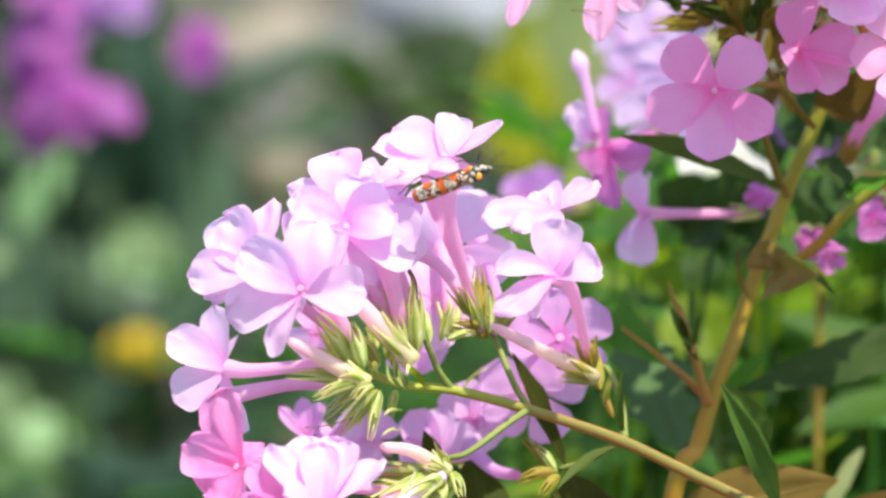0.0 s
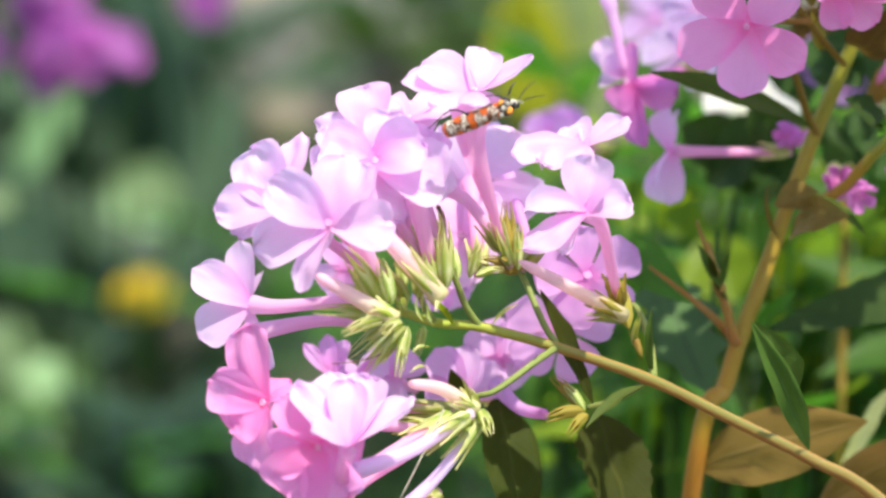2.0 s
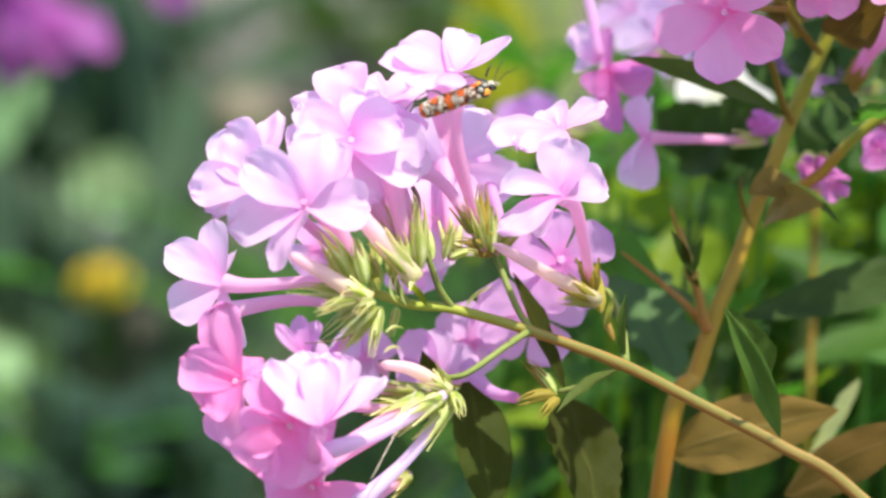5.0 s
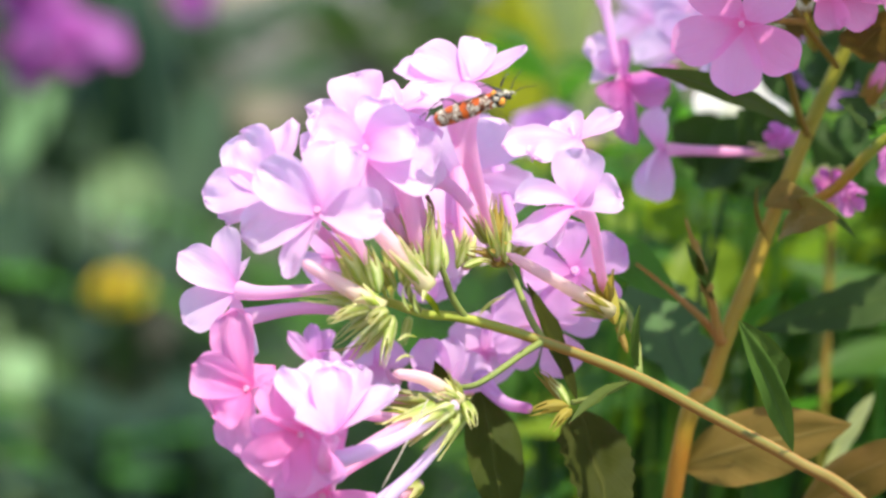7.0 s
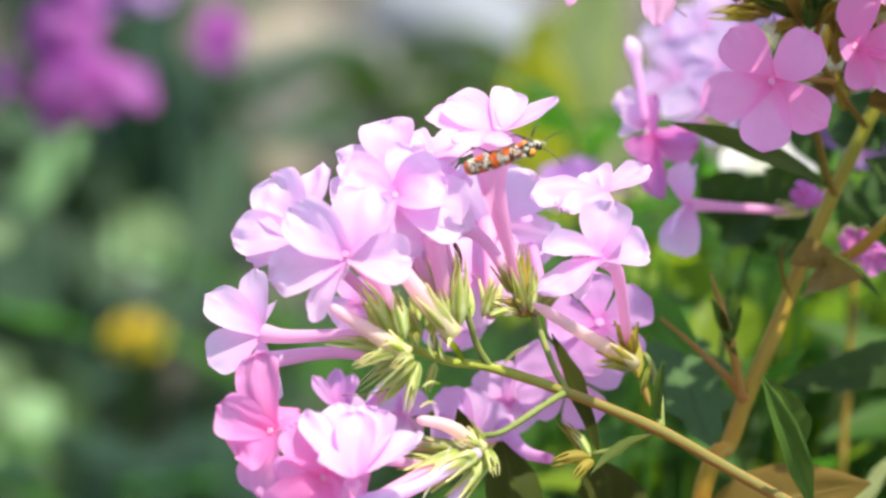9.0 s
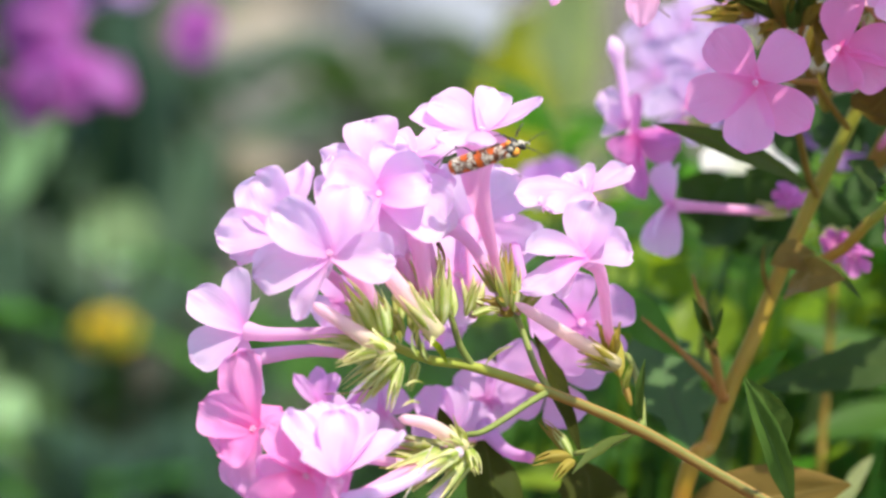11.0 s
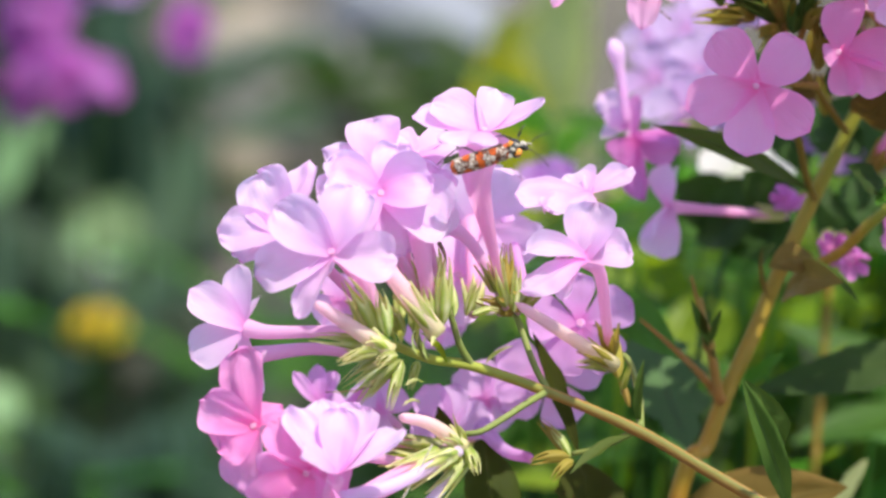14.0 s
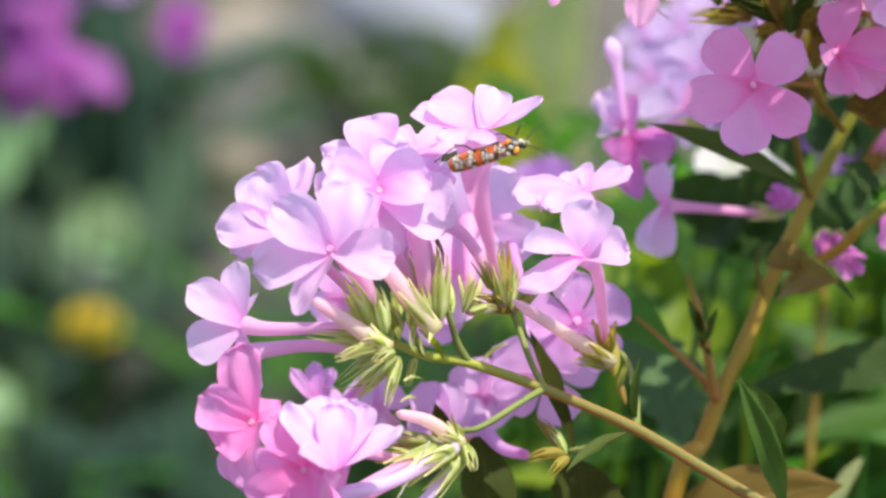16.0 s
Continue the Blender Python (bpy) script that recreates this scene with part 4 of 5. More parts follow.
        floret(p, (u, v, d), (-0.3, 0.8, 0.3 - 0.05 * (k % 5)), 0.0110, (u + 50, v + 120, 0.735), VIOLET if k % 3 else PINK, spin=31 * k, cup=0.06)
    # small and half-hidden ones
    floret(p, (1432, 432, 0.745), (-0.2, 0.5, 0.8), 0.0034, (1425, 405, 0.76), ROSE, spin=30, cup=0.9, ripple=0.35, width=0.34)
    floret(p, (1466, 448, 0.735), (0.3, -0.6, 0.7), 0.0040, (1450, 410, 0.75), ROSE, spin=40, cup=0.8, ripple=0.35, width=0.36)
    floret(p, (1545, 390, 0.735), (0.3, -0.4, 0.8), 0.0040, (1560, 350, 0.75), ROSE, spin=10, cup=0.2)
    floret(p, (1346, 350, 0.75), (-0.5, 0.1, 0.7), 0.0034, (1390, 342, 0.765), ROSE, spin=30, cup=0.9, ripple=0.35, width=0.34)
    bud(p, (1490, 290, 0.75), (1560, 160, 0.74), 0.0018, PINK, CALYX_RUST)
    # the side-on flowers that hang to the left
    bloom(p, (1142, 378, 0.745), (-0.92, 0.0, 0.30), (1350, 378, 0.752),
          ((1136, 474, 0.0, 80, 0.10, 0.4, (-0.5, 0.2, 0.8)), (1110, 440, -4.0, 56, 0.10, 0.4), (1128, 300, -2.0, 60, 0.08, 0.4, (-0.6, 0.4, 0.7)), (1150, 310, 6.0, 48, 0.08), (1160, 450, 5.0, 46, 0.08)), LILAC, green=0.1, tube=0.0013, eye=False)
    bloom(p, (1072, 262, 0.746), (-0.62, -0.20, 0.70), (1200, 230, 0.755),
          ((1072, 184, 1.0, 38), (1092, 374, -1.0, 66, 0.10, 0.4), (1042, 306, 0.0, 60, 0.12), (1152, 276, 2.0, 62, 0.16, 0.4)), ROSE, ripple=0.10, eye=False)
    bloom(p, (1058, 246, 0.748), (-0.75, 0.5, 0.4), (1170, 216, 0.76), ((1030, 206, -1.0, 50, 0.10, 0.3, (-0.6, 0.5, 0.6)), (1014, 250, 3.0, 56), (1012, 180, 5.0, 50)), LILAC, eye=False, calyx=None)
    bud(p, (1056, 240, 0.745), (1018, 88, 0.745), 0.0011, LILAC, None, bow=0.0015)
    for u, v, d, s, m in ((1120, 145, 0.86, 0.0085, LAVENDER), (1170, 60, 0.86, 0.0085, LAVENDER), (1105, 75, 0.89, 0.0075, LAVENDER), (1165, 205, 0.80, 0.0090, LAVENDER), (1190, 130, 0.82, 0.0085, LAVENDER), (1225, 20, 0.80, 0.0080, LAVENDER), (1405, 215, 0.80, 0.0060, VIOLET), (1445, 260, 0.80, 0.0050, VIOLET), (930, 348, 0.88, 0.0060, VIOLET), (962, 330, 0.90, 0.0055, VIOLET)):
        floret(p, (u, v, d), (-0.4, 0.3, 0.8), s, (u + 110, v + 20, d + 0.012), m, spin=u % 72, cup=0.1)
    # crown of calyces
    rnd = random.Random(9)
    for u, v, tu, tv in ((1240, 45, 1150, 48), (1290, 30, 1180, 5), (1300, 40, 1230, 10), (1310, 45, 1270, -20), (1320, 40, 1310, -30), (1340, 40, 1360, -20), (1350, 50, 1380, 10), (1300, 60, 1270, 70),
                         (1380, 60, 1420, 20), (1390, 90, 1370, 40), (1420, 130, 1390, 60), (1440, 60, 1400, 20), (1330, 60, 1330, 0), (1260, 40, 1200, 30)):
        calyx_only(p, (u, v, 0.712), (tu, tv, 0.705), 0.0013, LEAF_MID if rnd.random() < 0.4 else CALYX_RUST, splay=rnd.uniform(0.1, 0.6))
    for k in range(14):
        u, v, w = rnd.uniform(1190, 1400), rnd.uniform(-10, 50), rnd.uniform(0.3, 2.9)
        leaf(p, (u, v, 0.716), (u + 60 * math.cos(w), v - 60 * math.sin(w), 0.710), (-0.2, 0.4, 0.9), rnd.uniform(0.0018, 0.0036), (LEAF_MID, LEAF_BRONZE, CALYX_RUST)[k % 3], fold=0.4, bow=0.08)
    # leaves
    leaf(p, (1388, 338, 0.733), (1094, 241, 0.706), (-0.15, 0.42, 0.90), 0.0046, LEAF_MID, fold=0.25, bow=0.05, peak=0.55)
    leaf(p, (1338, 540, 0.734), (1306, 436, 0.728), (-0.6, 0.2, 0.7), 0.0012, LEAF_TAN, bow=0.14)
    leaf(p, (1300, 470, 0.732), (1330, 430, 0.726), (-0.2, 0.5, 0.8), 0.0030, LEAF_MID)
    leaf(p, (1400, 452, 0.726), (1318, 474, 0.722), (-0.1, 0.45, 0.88), 0.0062, LEAF_TAN, fold=0.3, bow=0.10, peak=0.5, label="bronzed leaf")
    leaf(p, (1350, 522, 0.730), (1450, 492, 0.714), (-0.25, 0.42, 0.87), 0.0080, LEAF_TAN, fold=0.3, bow=0.12, peak=0.45, label="bronzed leaf")
    leaf(p, (1388, 450, 0.722), (1482, 526, 0.716), (0.1, 0.5, 0.8), 0.0018, LEAF_MID, fold=0.4, bow=0.06)
    leaf(p, (1176, 646, 0.738), (1018, 548, 0.736), (0.25, 0.45, 0.85), 0.0084, LEAF, fold=0.2, bow=0.10, peak=0.6)
    leaf(p, (1205, 800, 0.75), (1105, 560, 0.77), (0.2, 0.2, 0.95), 0.0135, LEAF_BLUE, fold=0.15, teeth=0.22, rows=11)
    leaf(p, (1285, 690, 0.738), (1360, 620, 0.73), (-0.2, 0.4, 0.8), 0.0032, LEAF)
    leaf(p, (1306, 692, 0.75), (1690, 570, 0.78), (0.0, 0.35, 0.90), 0.0090, LEAF_DARK, fold=0.2, bow=-0.04, teeth=0.05, rows=19, peak=0.6)
    leaf(p, (1185, 932, 0.735), (1484, 850, 0.72), (0.0, 0.25, 0.95), 0.0132, LEAF_TAN, fold=0.1, bow=0.06, label="bronzed leaf")
    leaf(p, (1395, 1000, 0.74), (1640, 870, 0.72), (0.0, 0.4, 0.9), 0.0100, LEAF_TAN, fold=0.1, bow=0.04)
    leaf(p, (1440, 950, 0.775), (1528, 792, 0.775), (-0.6, 0.75, 0.35), 0.0072, LEAF_CREAM, label="cream-edged leaf, full sun put into its colour", peak=0.55)
    for a, b, w in (((1340, 330, 0.80), (1205, 430, 0.82), 0.013), ((1380, 300, 0.80), (1330, 150, 0.81), 0.010), ((1430, 300, 0.80), (1560, 200, 0.81), 0.012), ((1380, 420, 0.80), (1250, 400, 0.82), 0.013),
                    ((1460, 250, 0.79), (1380, 180, 0.80), 0.009), ((1500, 420, 0.80), (1590, 380, 0.81), 0.010), ((1160, 330, 0.82), (1290, 400, 0.82), 0.012), ((1480, 330, 0.80), (1420, 420, 0.80), 0.010)):
        leaf(p, a, b, (-0.2, 0.3, 0.9), w, LEAF_DARK, bow=0.05)
    # dark leaves added as a patch of shade behind the head
    shade = random.Random(5)
    for k in range(16):
        u, v, d = shade.uniform(1290, 1620), shade.uniform(120, 430), shade.uniform(0.77, 0.83)
        w = shade.uniform(0, 6.28)
        leaf(p, (u, v, d), (u + 95 * math.cos(w), v + 95 * math.sin(w), d + shade.uniform(-0.01, 0.01)), (shade.uniform(-0.4, 0.4), 0.4, 0.8), shade.uniform(0.006, 0.011), LEAF_DARK if k % 4 else LEAF_BRONZE, bow=0.06)
    for u, v, tu, tv in ((1360, 110, 1372, 40), (1380, 120, 1390, 60), (1400, 200, 1385, 130), (1500, 210, 1530, 150)):
        calyx_only(p, (u, v, 0.728), (tu, tv, 0.722), 0.0011, CALYX_RUST, splay=0.3)
    for pts in (((1012, 18), (1062, 22), (1112, 54)), ((1240, 38), (1228, 52), (1222, 66)), ((1262, 36), (1266, 50), (1258, 62))):
        part("style", sweep(spline([at(*q, 0.702) for q in pts], 10), lambda s: 0.00011, 5), DUST, p)
    for a, b, r in (((1340, 20), (1388, 78), 0.0009), ((1316, -20), (1312, 70), 0.0009), ((1286, -20), (1296, 60), 0.0007), ((1350, -10), (1340, 80), 0.0008), ((1524, 40), (1540, 110), 0.0010), ((1380, 150), (1300, 150), 0.0006)):
        stem(p, [at(*a, 0.712), at((a[0] + b[0]) / 2 + 4, (a[1] + b[1]) / 2, 0.711), at(*b, 0.714)], r, r * 0.7, STEM_RUST, "branch", 8)
    leaf(p, (1400, 160, 0.72), (1420, 100, 0.71), (-0.4, 0.2, 0.9), 0.0045, LEAF_DARK)
    leaf(p, (1460, 195, 0.73), (1555, 110, 0.705), (-0.2, -0.5, 0.8), 0.0090, LEAF_BRONZE, bow=0.1)
    leaf(p, (1520, 330, 0.72), (1440, 285, 0.715), (-0.2, 0.6, 0.7), 0.0055, LEAF_DARK)
    leaf(p, (1500, 350, 0.725), (1570, 310, 0.70), (0.2, 0.6, 0.7), 0.0050, LEAF)
    stem(p, [at(1226, 622, 0.724), at(1212, 584, 0.722), at(1198, 545, 0.719), at(1182, 500, 0.716)], 0.0011, 0.0002, STEM_RUST, "bud", 10)
    for a, b, w, m in (((1224, 616, 0.721), (1184, 540, 0.716), 0.0018, LEAF_MID), ((1226, 616, 0.722), (1240, 552, 0.716), 0.0013, LEAF_MID), ((1216, 600, 0.719), (1204, 560, 0.716), 0.0014, LEAF_OLIVE),
                       ((1238, 640, 0.726), (1208, 606, 0.72), 0.0012, LEAF_OLIVE)):
        leaf(p, a, b, (-0.2, 0.4, 0.9), w, m, fold=0.5)
    return p


upright_phlox()


def back_stem():
    p = thing("phlox_plant", (0.075, 0.19, 0.0), "slim young phlox stem standing among dense foliage", "flower", "phlox plants")
    stem(p, [(0.075, 0.19, -0.02), (0.076, 0.188, 0.4), at(1440, 1000, 0.86), at(1446, 840, 0.86), at(1449, 650, 0.86), at(1450, 480, 0.86), at(1452, 360, 0.86)], 0.0009, 0.0007, STEM_DULL)
    for du, v in ((40, 620), (-30, 520), (50, 800)):
        leaf(p, (1450, v, 0.86), (1450 + du, v - 30, 0.85), (0, 0.6, 0.7), 0.004, LEAF_LIME)


back_stem()


# ---------------------------------------------------------------- moth
def moth():
    tail, head = at(732, 350, 0.648), at(845, 304, 0.646)
    axis = (head - tail).normalized()
    out = (NEAR - axis * NEAR.dot(axis)).normalized()
    top = axis.cross(out)
    m = thing("moth", tail.lerp(head, 0.5), "small orange moth with cream spots clinging under a flower", "moth")
    L = (head - tail).length * 0.97

    def wing(sign):
        verts, faces, uvs = [], [], []
        rows, cols = 22, 12
        for i in range(rows):
            s = i / (rows - 1)
            r = 0.00120 * (0.80 + 0.30 * math.sin(math.pi * min(1, s * 0.9 + 0.1))) * math.sqrt(max(0.02, 1 - max(0, (s - 0.93) / 0.09) ** 2)) * (0.55 + 0.45 * min(1, s / 0.06) ** 0.5)
            for j in range(cols):
                x = j / (cols - 1)
                w = sign * radians(0.5 + 131 * x)
                q = tail + axis * L * s + (out * math.cos(w) * 0.92 + top * math.sin(w) * 1.08) * r
                verts.append(q)
                uvs.append((x * sign * 0.5 + (0 if sign > 0 else 3), s))
        for i in range(rows - 1):
            for j in range(cols - 1):
                a = i * cols + j
                faces.append((a, a + 1, a + cols + 1, a + cols))
        return verts, faces, uvs
    part("forewing", wing(1), WING, m, "orange forewing with bands of cream spots")
    part("forewing", wing(-1), WING, m, "orange forewing with bands of cream spots")
    part("abdomen", sweep([tail + axis * L * s for s in np.linspace(0.02, 1, 14)], lambda s: 0.00108 * math.sqrt(max(0.05, math.sin(math.pi * (0.12 + 0.8 * s)))), 12), SOOT, m)
    thorax = part("thorax", ball(head - axis * 0.0004, out * 0.0014, top * 0.00155, axis * 0.0012), SOOT, m)
    for du, dv, r, mt in ((0.0004, 0.0007, 0.00062, AMBER), (-0.0003, -0.0008, 0.0005, AMBER), (-0.0002, 0.0001, 0.00045, CREAM), (-0.0009, 0.0009, 0.0004, CREAM), (0.0007, -0.0003, 0.00035, CREAM)):
        part("scale_patch", ball(head + axis * (du - 0.0004) + top * dv + out * (0.00128 - 0.35 * abs(dv)), out * 0.0002, top * r, axis * r, 6, 10), mt, thorax)
    hd = ball(head + axis * 0.0009, out * 0.0007, top * 0.00075, axis * 0.0006)
    hd = part("head", hd, CREAM, m)
    part("eye", ball(head + axis * 0.0011 + out * 0.0006 + top * 0.0003, out * 0.0004, top * 0.0005, axis * 0.00042), SOOT, hd)
    part("eye", ball(head + axis * 0.0011 - out * 0.0005 + top * 0.0004, out * 0.0004, top * 0.0005, axis * 0.00042), SOOT, hd)
    part("palp", sweep(spline([head + axis * 0.0014 - top * 0.0002, head + axis * 0.0020, head + axis * 0.0022 + top * 0.0005], 8), lambda s: 0.00018 * (1 - 0.6 * s), 6), CREAM, hd)
    for k, (a, b, c) in enumerate((((835, 290), (818, 285), (805, 288)), ((815, 300), (790, 312), (768, 318)), ((780, 322), (745, 312), (705, 345)), ((845, 285), (850, 270), (857, 262)))):
        part("leg", sweep(spline([at(*a, 0.6465), at(*b, 0.645), at(*c, 0.6475)], 12), lambda s: 0.00017 * (1 - 0.55 * s), 6), SOOT, m)
    feelers = []
    for du, dv, dw in ((0.0046, 0.0002, 0.0006), (0.0042, 0.0016, -0.0008)):
        root = head + axis * 0.0012 + top * 0.0003
        end = RIGHT * du + UP * dv + NEAR * dw
        off = m.location.copy()
        feeler = part("antenna", sweep([off + q for q in spline([Vector((0, 0, 0)), end * 0.5 + UP * 0.0004, end], 12)], lambda s: 0.00010 * (1 - 0.4 * s), 5), SOOT, m)
        feelers.append((feeler, root - off))
    return feelers


FEELERS = moth()


# ---------------------------------------------------------------- plants behind
def far_head(u, v, d, spread, count, mat, label, seed, size=0.011):
    """A distant flower head: stem from the soil, leaves, many flowers."""
    c = at(u, v, d)
    p = thing("phlox_plant", (c.x, c.y, 0.0), label, "flower", "phlox plants")
    stem(p, [(c.x, c.y, -0.02), (c.x + 0.01, c.y, c.z * 0.5), tuple(c)], 0.0013, 0.0011, LEAF_DARK, sides=8)
    rnd = random.Random(seed)
    for i in range(count):
        a, b, e = rnd.gauss(0, 0.45), rnd.gauss(0, 0.45), rnd.uniform(-0.3, 0.5)
        q = (u + a * spread[0], v + b * spread[1], d - e * 0.03)
        floret(p, q, (a * 1.2, -b * 1.0 + 0.2, 0.8), size, (u + a * 30, v + b * 30 + 20, d + 0.01), mat, spin=rnd.uniform(0, 72), calyx=None, eye=False)
    for i in range(6):
        h = c.z * (0.2 + 0.11 * i)
        w = rnd.uniform(0, 6.28)
        b = Vector((c.x, c.y, h))
        part("leaf", leaf_geo(b, b + Vector((math.cos(w) * 0.07, math.sin(w) * 0.07, 0.02)), Vector((0, 0, 1)), 0.022, seed=seed * 9 + i), LEAF, p)
    return p


far_head(70, 75, 1.62, (50, 130), 17, MAGENTA, "distant phlox head of deep magenta flowers", 1)
far_head(120, 205, 1.60, (90, 50), 13, MAGENTA, "distant phlox head of deep magenta flowers", 2)
far_head(352, 85, 1.9, (26, 42), 4, MAGENTA, "distant phlox head of deep magenta flowers", 3)
far_head(185, 0, 1.9, (110, 30), 8, VIOLET, "distant phlox head of violet flowers", 4)
far_head(235, 545, 2.7, (40, 25), 3, VIOLET, "distant phlox head of violet flowers", 5)



def foliage(name, label, lo, hi, count, mat, size, seed):
    """A mass of stalked leaves between two corners (bearing and distance)."""
    rnd = random.Random(seed)
    geos = []
    for i in range(count):
        u, v, d = ((a + b) / 2 + (b - a) / 2 * 1.22 * math.copysign(abs(x) ** 0.85, x) for a, b, x in zip(lo, hi, (rnd.uniform(-1, 1), rnd.uniform(-1, 1), rnd.uniform(-1, 1))))
        b = at(u, v, d + 0.05 * noise.noise(Vector((u, v, 0)) * 0.006))
        if b.z < 0.02:
            continue
        ang = rnd.uniform(0, 6.28)
        L = size * rnd.uniform(0.6, 1.3)
        t = b + Vector((math.cos(ang), math.sin(ang), rnd.uniform(-0.5, 0.6))) * L
        geos.append(leaf_geo(b, t, Vector((rnd.uniform(-0.5, 0.5), rnd.uniform(-0.6, 0.3), 1)), L * rnd.uniform(0.3, 0.45), bow=rnd.uniform(0, 0.15), rows=7, cols=5, seed=seed * 1000 + i))
        geos.append(sweep([b, b + Vector((rnd.uniform(-0.02, 0.02), rnd.uniform(0, 0.03), -b.z * 0.5)), Vector((b.x + rnd.uniform(-0.04, 0.04), b.y + 0.05, -0.01))], lambda s: 0.0009, 4, cap=False))
    c = at(*[(a + b) / 2 for a, b in zip(lo, hi)])
    ob = thing(name, (c.x, c.y, 0), label, "foliage", "", "stuff")
    part("leaves", merge(*geos), mat, ob)
    return ob


foliage("foliage", "dense dark green foliage in dappled sun", (1020, 330, 0.95), (1750, 1150, 1.3), 300, LEAF, 0.035, 21)
# lime leaves among the green ones: sunlit patches made by leaf colour
foliage("foliage", "bright green foliage behind the stems, sunlight put into its colour", (1050, 420, 1.0), (1700, 1100, 1.5), 260, LEAF_LIME, 0.03, 22)
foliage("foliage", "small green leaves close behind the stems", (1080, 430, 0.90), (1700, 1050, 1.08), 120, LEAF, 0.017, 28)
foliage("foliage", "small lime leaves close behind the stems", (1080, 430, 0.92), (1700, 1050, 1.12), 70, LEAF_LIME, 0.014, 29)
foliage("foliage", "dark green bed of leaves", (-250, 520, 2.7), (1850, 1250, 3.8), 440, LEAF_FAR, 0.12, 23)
foliage("foliage", "dark green leaves at the edge of a bed", (640, 150, 3.2), (1000, 420, 4.0), 34, LEAF_DARK, 0.11, 31)
foliage("foliage", "mid green leaves low in a garden bed", (-250, 760, 2.3), (110, 1100, 2.7), 24, LEAF_PALE, 0.08, 24)
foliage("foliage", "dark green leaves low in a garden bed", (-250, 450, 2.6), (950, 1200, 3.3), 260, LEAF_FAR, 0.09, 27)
# leaf mass added where the bed is in shade; its dark colour is that shade
foliage("foliage", "blackish leaves low in the bed, shade put into their colour", (215, 880, 2.15), (390, 1060, 2.3), 150, LEAF_TEAL, 0.05, 36)
foliage("foliage", "dark leaves behind the flowers", (800, 120, 2.5), (930, 280, 2.9), 30, LEAF_DARK, 0.06, 35)
foliage("foliage", "grey-green leaves among the stones", (300, 170, 3.0), (440, 280, 3.6), 26, LEAF_FAR, 0.08, 33)
foliage("foliage", "mid green leaves in soft sun", (480, 540, 1.9), (960, 760, 2.3), 40, LEAF, 0.05, 30)
foliage("foliage", "dark green shrub at the back of the bed", (-300, -250, 3.2), (230, 420, 4.2), 240, LEAF_FAR, 0.12, 26)


def bed_plant(label, mat, d, blades, seed, face=(-0.3, -0.8, 0.8), deep=0.06):
    """A clump of broad leaves on stalks; blades: foot and tip bearings and width in metres."""
    rnd = random.Random(seed)
    c = at(sum(b[0] for b in blades) / len(blades), sum(b[1] for b in blades) / len(blades), d)
    p = thing("garden_plant", (c.x, c.y, 0.0), label, "plant", "bed plants")
    for fu, fv, tu, tv, w in blades:
        foot = at(fu, fv, d + rnd.uniform(-deep, deep))
        tip = at(tu, tv, d + rnd.uniform(-deep, deep) * 1.4)
        part("leaf", leaf_geo(foot, tip, Vector(face), w, bow=0.06, fold=0.2, seed=int(fu + fv)), mat, p)
        part("stalk", sweep(spline([(c.x, c.y, -0.01), (foot.lerp(Vector((c.x, c.y, foot.z * 0.5)), 0.6)), foot], 8), lambda s: 0.0014, 6), LEAF_DARK, p)


bed_plant("pale green broad-leaved plant in full sun", LEAF_PALE, 2.25, ((312, 448, 172, 436, 0.036), (305, 482, 178, 474, 0.036), (25, 430, 140, 250, 0.024), (-60, 470, 40, 455, 0.016), (130, 775, 10, 770, 0.026), (110, 860, -20, 850, 0.024)), 1, deep=0.015)
# dark leaf material stands in for the half shade over this plant
bed_plant("green broad-leaved plant, half shade put into its colour", LEAF_DARK, 2.38, ((190, 800, -30, 790, 0.05), (60, 900, -90, 860, 0.04), (150, 880, 30, 730, 0.03)), 2)
# yellow, cream, lime and pale clumps hold the sun's brightness in their leaf colour
bed_plant("yellow-green plant with sun glow put into its colour", LEAF_YELLOW, 1.9, ((950, 330, 905, 40, 0.035), (1010, 380, 900, 300, 0.025), (880, 130, 960, 20, 0.025), (935, 300, 890, 190, 0.028)), 3, deep=0.02)
bed_plant("pale yellow-green upright blades, sun put into their colour", LEAF_CREAM, 2.0, ((1040, 430, 1020, -160, 0.058), (1075, 300, 1065, -180, 0.04), (980, 360, 1000, -20, 0.05), (950, 440, 985, 180, 0.04)), 4, (-0.85, -0.5, 0.45))
bed_plant("lime green plant with sun glow put into its colour", LEAF_LIME, 0.92, ((1120, 510, 1050, 430, 0.012), (1215, 520, 1130, 475, 0.010), (1150, 560, 1185, 640, 0.012), (1260, 640, 1210, 520, 0.017), (1080, 890, 1130, 800, 0.015), (960, 830, 1010, 860, 0.016), (1350, 610, 1395, 520, 0.008), (1460, 520, 1515, 470, 0.008)), 5, deep=0.012)
bed_plant("pale green plant with sun patches put into its colour", LEAF_PALE, 1.02, ((1375, 640, 1335, 600, 0.013), (1400, 735, 1365, 715, 0.012), (1500, 735, 1465, 690, 0.011), (1520, 790, 1480, 775, 0.010), (1215, 585, 1240, 560, 0.009), (1560, 680, 1530, 660, 0.009), (1480, 560, 1530, 520, 0.010), (1560, 620, 1500, 600, 0.010), (1300, 760, 1345, 730, 0.010), (1420, 830, 1380, 800, 0.010), (1320, 800, 1290, 850, 0.008)), 7)
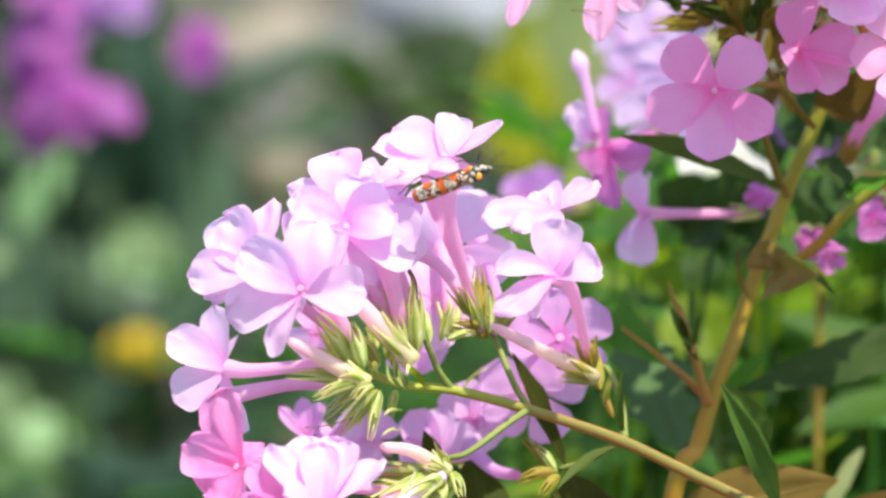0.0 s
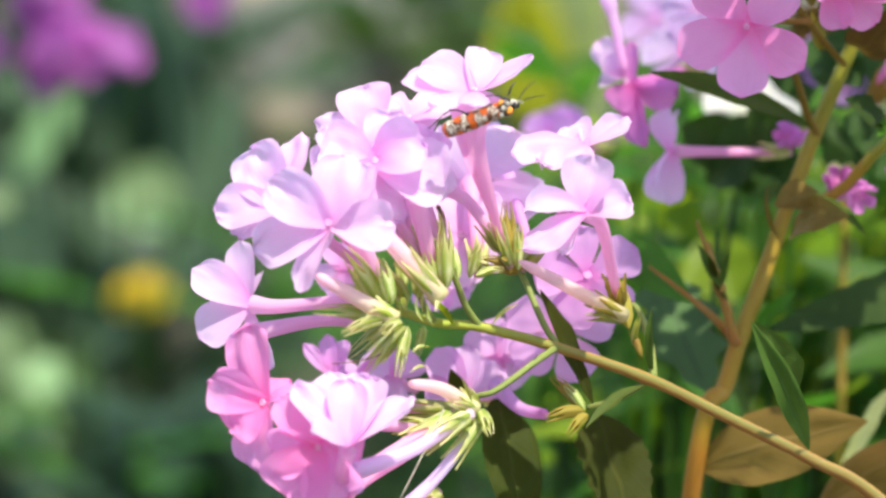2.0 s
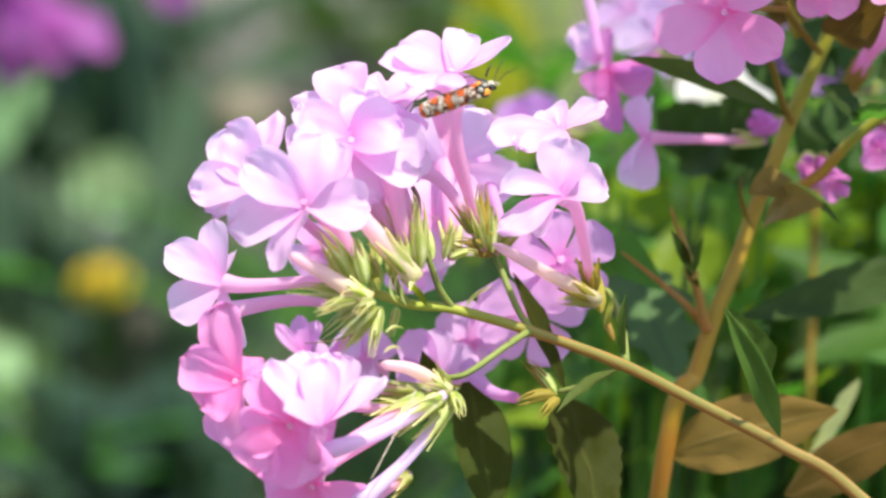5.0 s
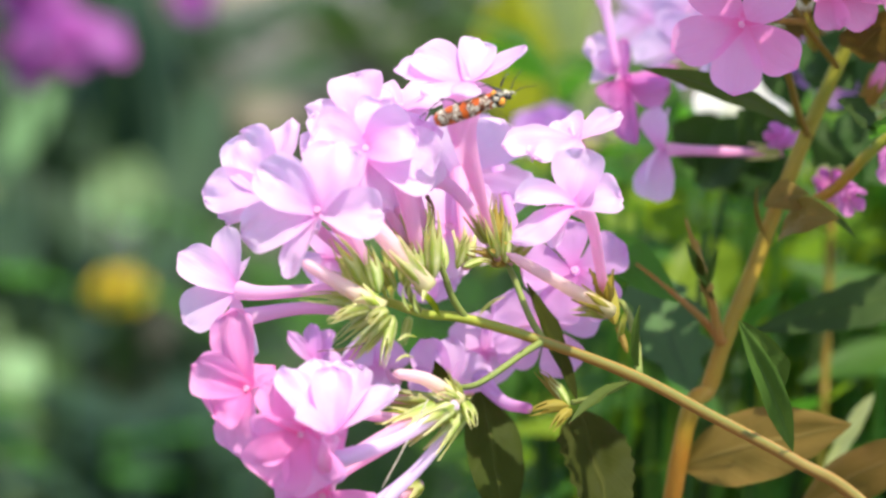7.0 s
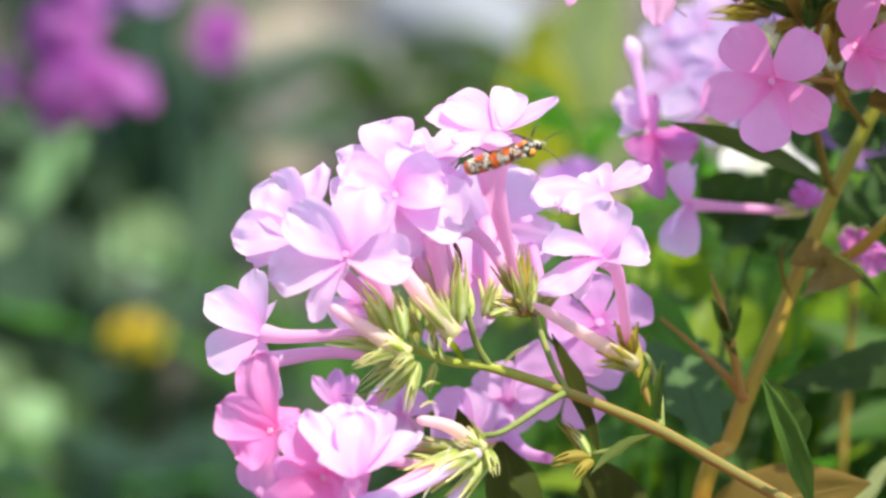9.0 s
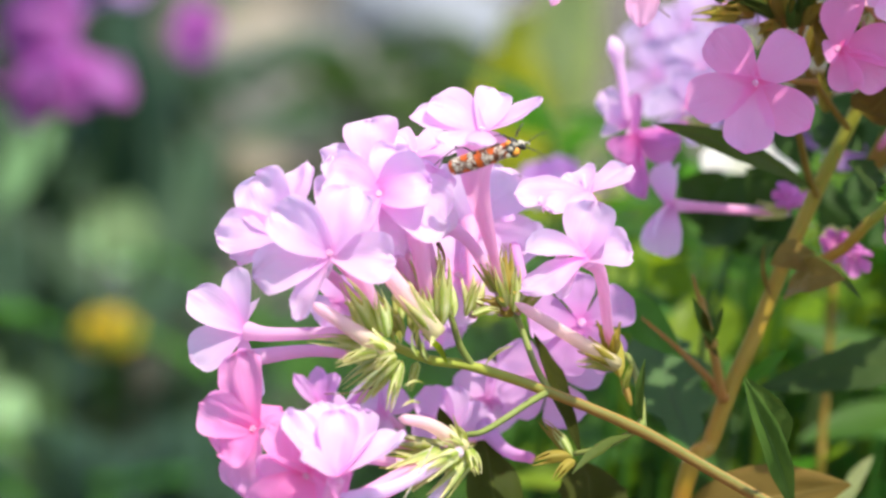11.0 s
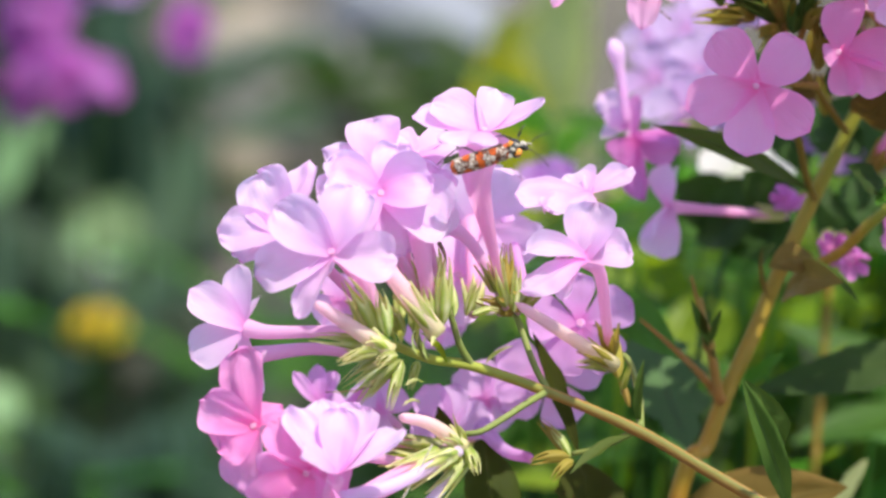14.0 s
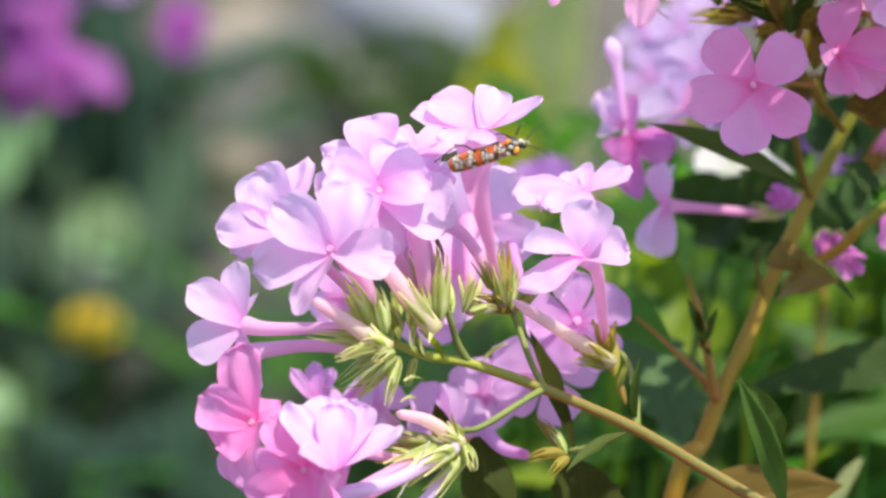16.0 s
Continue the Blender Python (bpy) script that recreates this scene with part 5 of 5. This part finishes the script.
bed_plant("dull blue-green upright plant", LEAF_TEAL, 2.6, ((300, 440, 275, 60, 0.045), (255, 420, 262, 150, 0.04), (240, 180, 262, -60, 0.04), (210, 330, 190, 140, 0.03), (320, 420, 300, 240, 0.03)), 6)


def stone(u, v, size, mat, label, seed):
    """A rounded rock that lies in the soil where the bearing meets the ground."""
    o, q = at(u, v, 1.0), at(u, v, 2.0)
    k = (0.02 - o.z) / (q.z - o.z)
    c = o.lerp(q, k)
    verts, faces, uvs = ball(Vector((0, 0, 0)), Vector((size, 0, 0)), Vector((0, size * 0.8, 0)), Vector((0, 0, size * 0.55)), 14, 20)
    verts = [v * (1 + 0.22 * noise.noise(v / size * 1.3 + Vector((seed, 0, 0))) + 0.06 * noise.noise(v / size * 5 + Vector((seed, 3, 0)))) + c + Vector((0, 0, size * 0.2)) for v in verts]
    ob = thing("stone", c, label, "stone", "garden stones")
    part("rock", (verts, faces, uvs), mat, ob)


for i, (u, v, s, m) in enumerate(((440, 92, 0.075, STONE), (505, 70, 0.06, STONE), (380, 320, 0.075, STONE_DULL), (470, 330, 0.07, STONE_DULL), (550, 200, 0.13, STONE_GREY), (600, 110, 0.07, STONE_GREY), (780, 45, 0.13, STONE_PALE), (860, 70, 0.08, STONE_PALE),
                                  (830, 40, 0.06, STONE_GREY), (690, 200, 0.06, STONE_GREY), (480, 260, 0.10, STONE_GREY))):
    stone(u, v, s, m, "pale tan rock in the garden bed" if m is STONE else "dull brown rock in the garden bed" if m is STONE_DULL else "pale bluish rock bright in the sun" if m is STONE_PALE else "weathered grey rock in the garden bed", i * 7)


def pale_petal():
    c = at(1260, 310, 0.83)
    p = thing("white_flower", (c.x, c.y, 0.0), "white flower half hidden behind dark leaves", "flower")
    stem(p, [(c.x - 0.006, c.y, -0.01), (c.x - 0.006, c.y, c.z * 0.5), at(1215, 800, 0.80), at(1235, 600, 0.815), at(1275, 345, 0.835)], 0.0007, 0.0005, LEAF_DARK, sides=6)
    floret(p, (1282, 304, 0.83), (-0.2, 0.5, 0.7), 0.0108, (1275, 345, 0.835), WHITE, spin=10, calyx=None, eye=False)


pale_petal()


def yellow_flower():
    c = at(240, 618, 2.3)
    p = thing("yellow_flower", (c.x, c.y, 0.0), "round golden yellow flower in the bed behind", "flower")
    stem(p, [(c.x, c.y, -0.02), (c.x - 0.005, c.y, c.z * 0.5), tuple(c)], 0.0016, 0.0014, LEAF_DARK, sides=8)
    n = way(-0.1, 0.78, 0.6)
    a = (RIGHT - n * RIGHT.dot(n)).normalized()
    for ring, (count, size, cup) in enumerate(((14, 0.019, -0.1), (11, 0.015, 0.2), (8, 0.010, 0.5))):
        for k in range(count):
            w = 2 * math.pi * (k + ring * 0.4) / count
            part("petal", petal_geo(c + n * 0.001 * ring, n, a * math.cos(w) + n.cross(a) * math.sin(w), size, 0.28, cup, 0.1, 0.0, 0.1, k + ring * 20), GOLD, p)


yellow_flower()


def motions():
    """The moth's feelers stir: degrees by which each is raised."""
    swings = ([(0, 2), (1.2, 8), (2.4, 20), (3.6, 28), (4.8, 36), (6, 42), (7, 20), (8, -32), (9, -38), (10, -34), (11, -30), (12.5, -34), (13.5, -38), (14.5, -40), (15.3, -30), (16, -22)],
              [(0, 22), (1.2, 28), (2.4, 34), (3.6, 40), (6, 52), (7, 44), (8, 20), (10, 14), (12.5, 12), (14.5, 16), (16, 30)])
    for (feeler, root), rows in zip(FEELERS, swings):
        walk(feeler, [(t, Matrix.Translation(root) @ Matrix.Rotation(radians(a), 4, NEAR)) for t, a in rows])


motions()
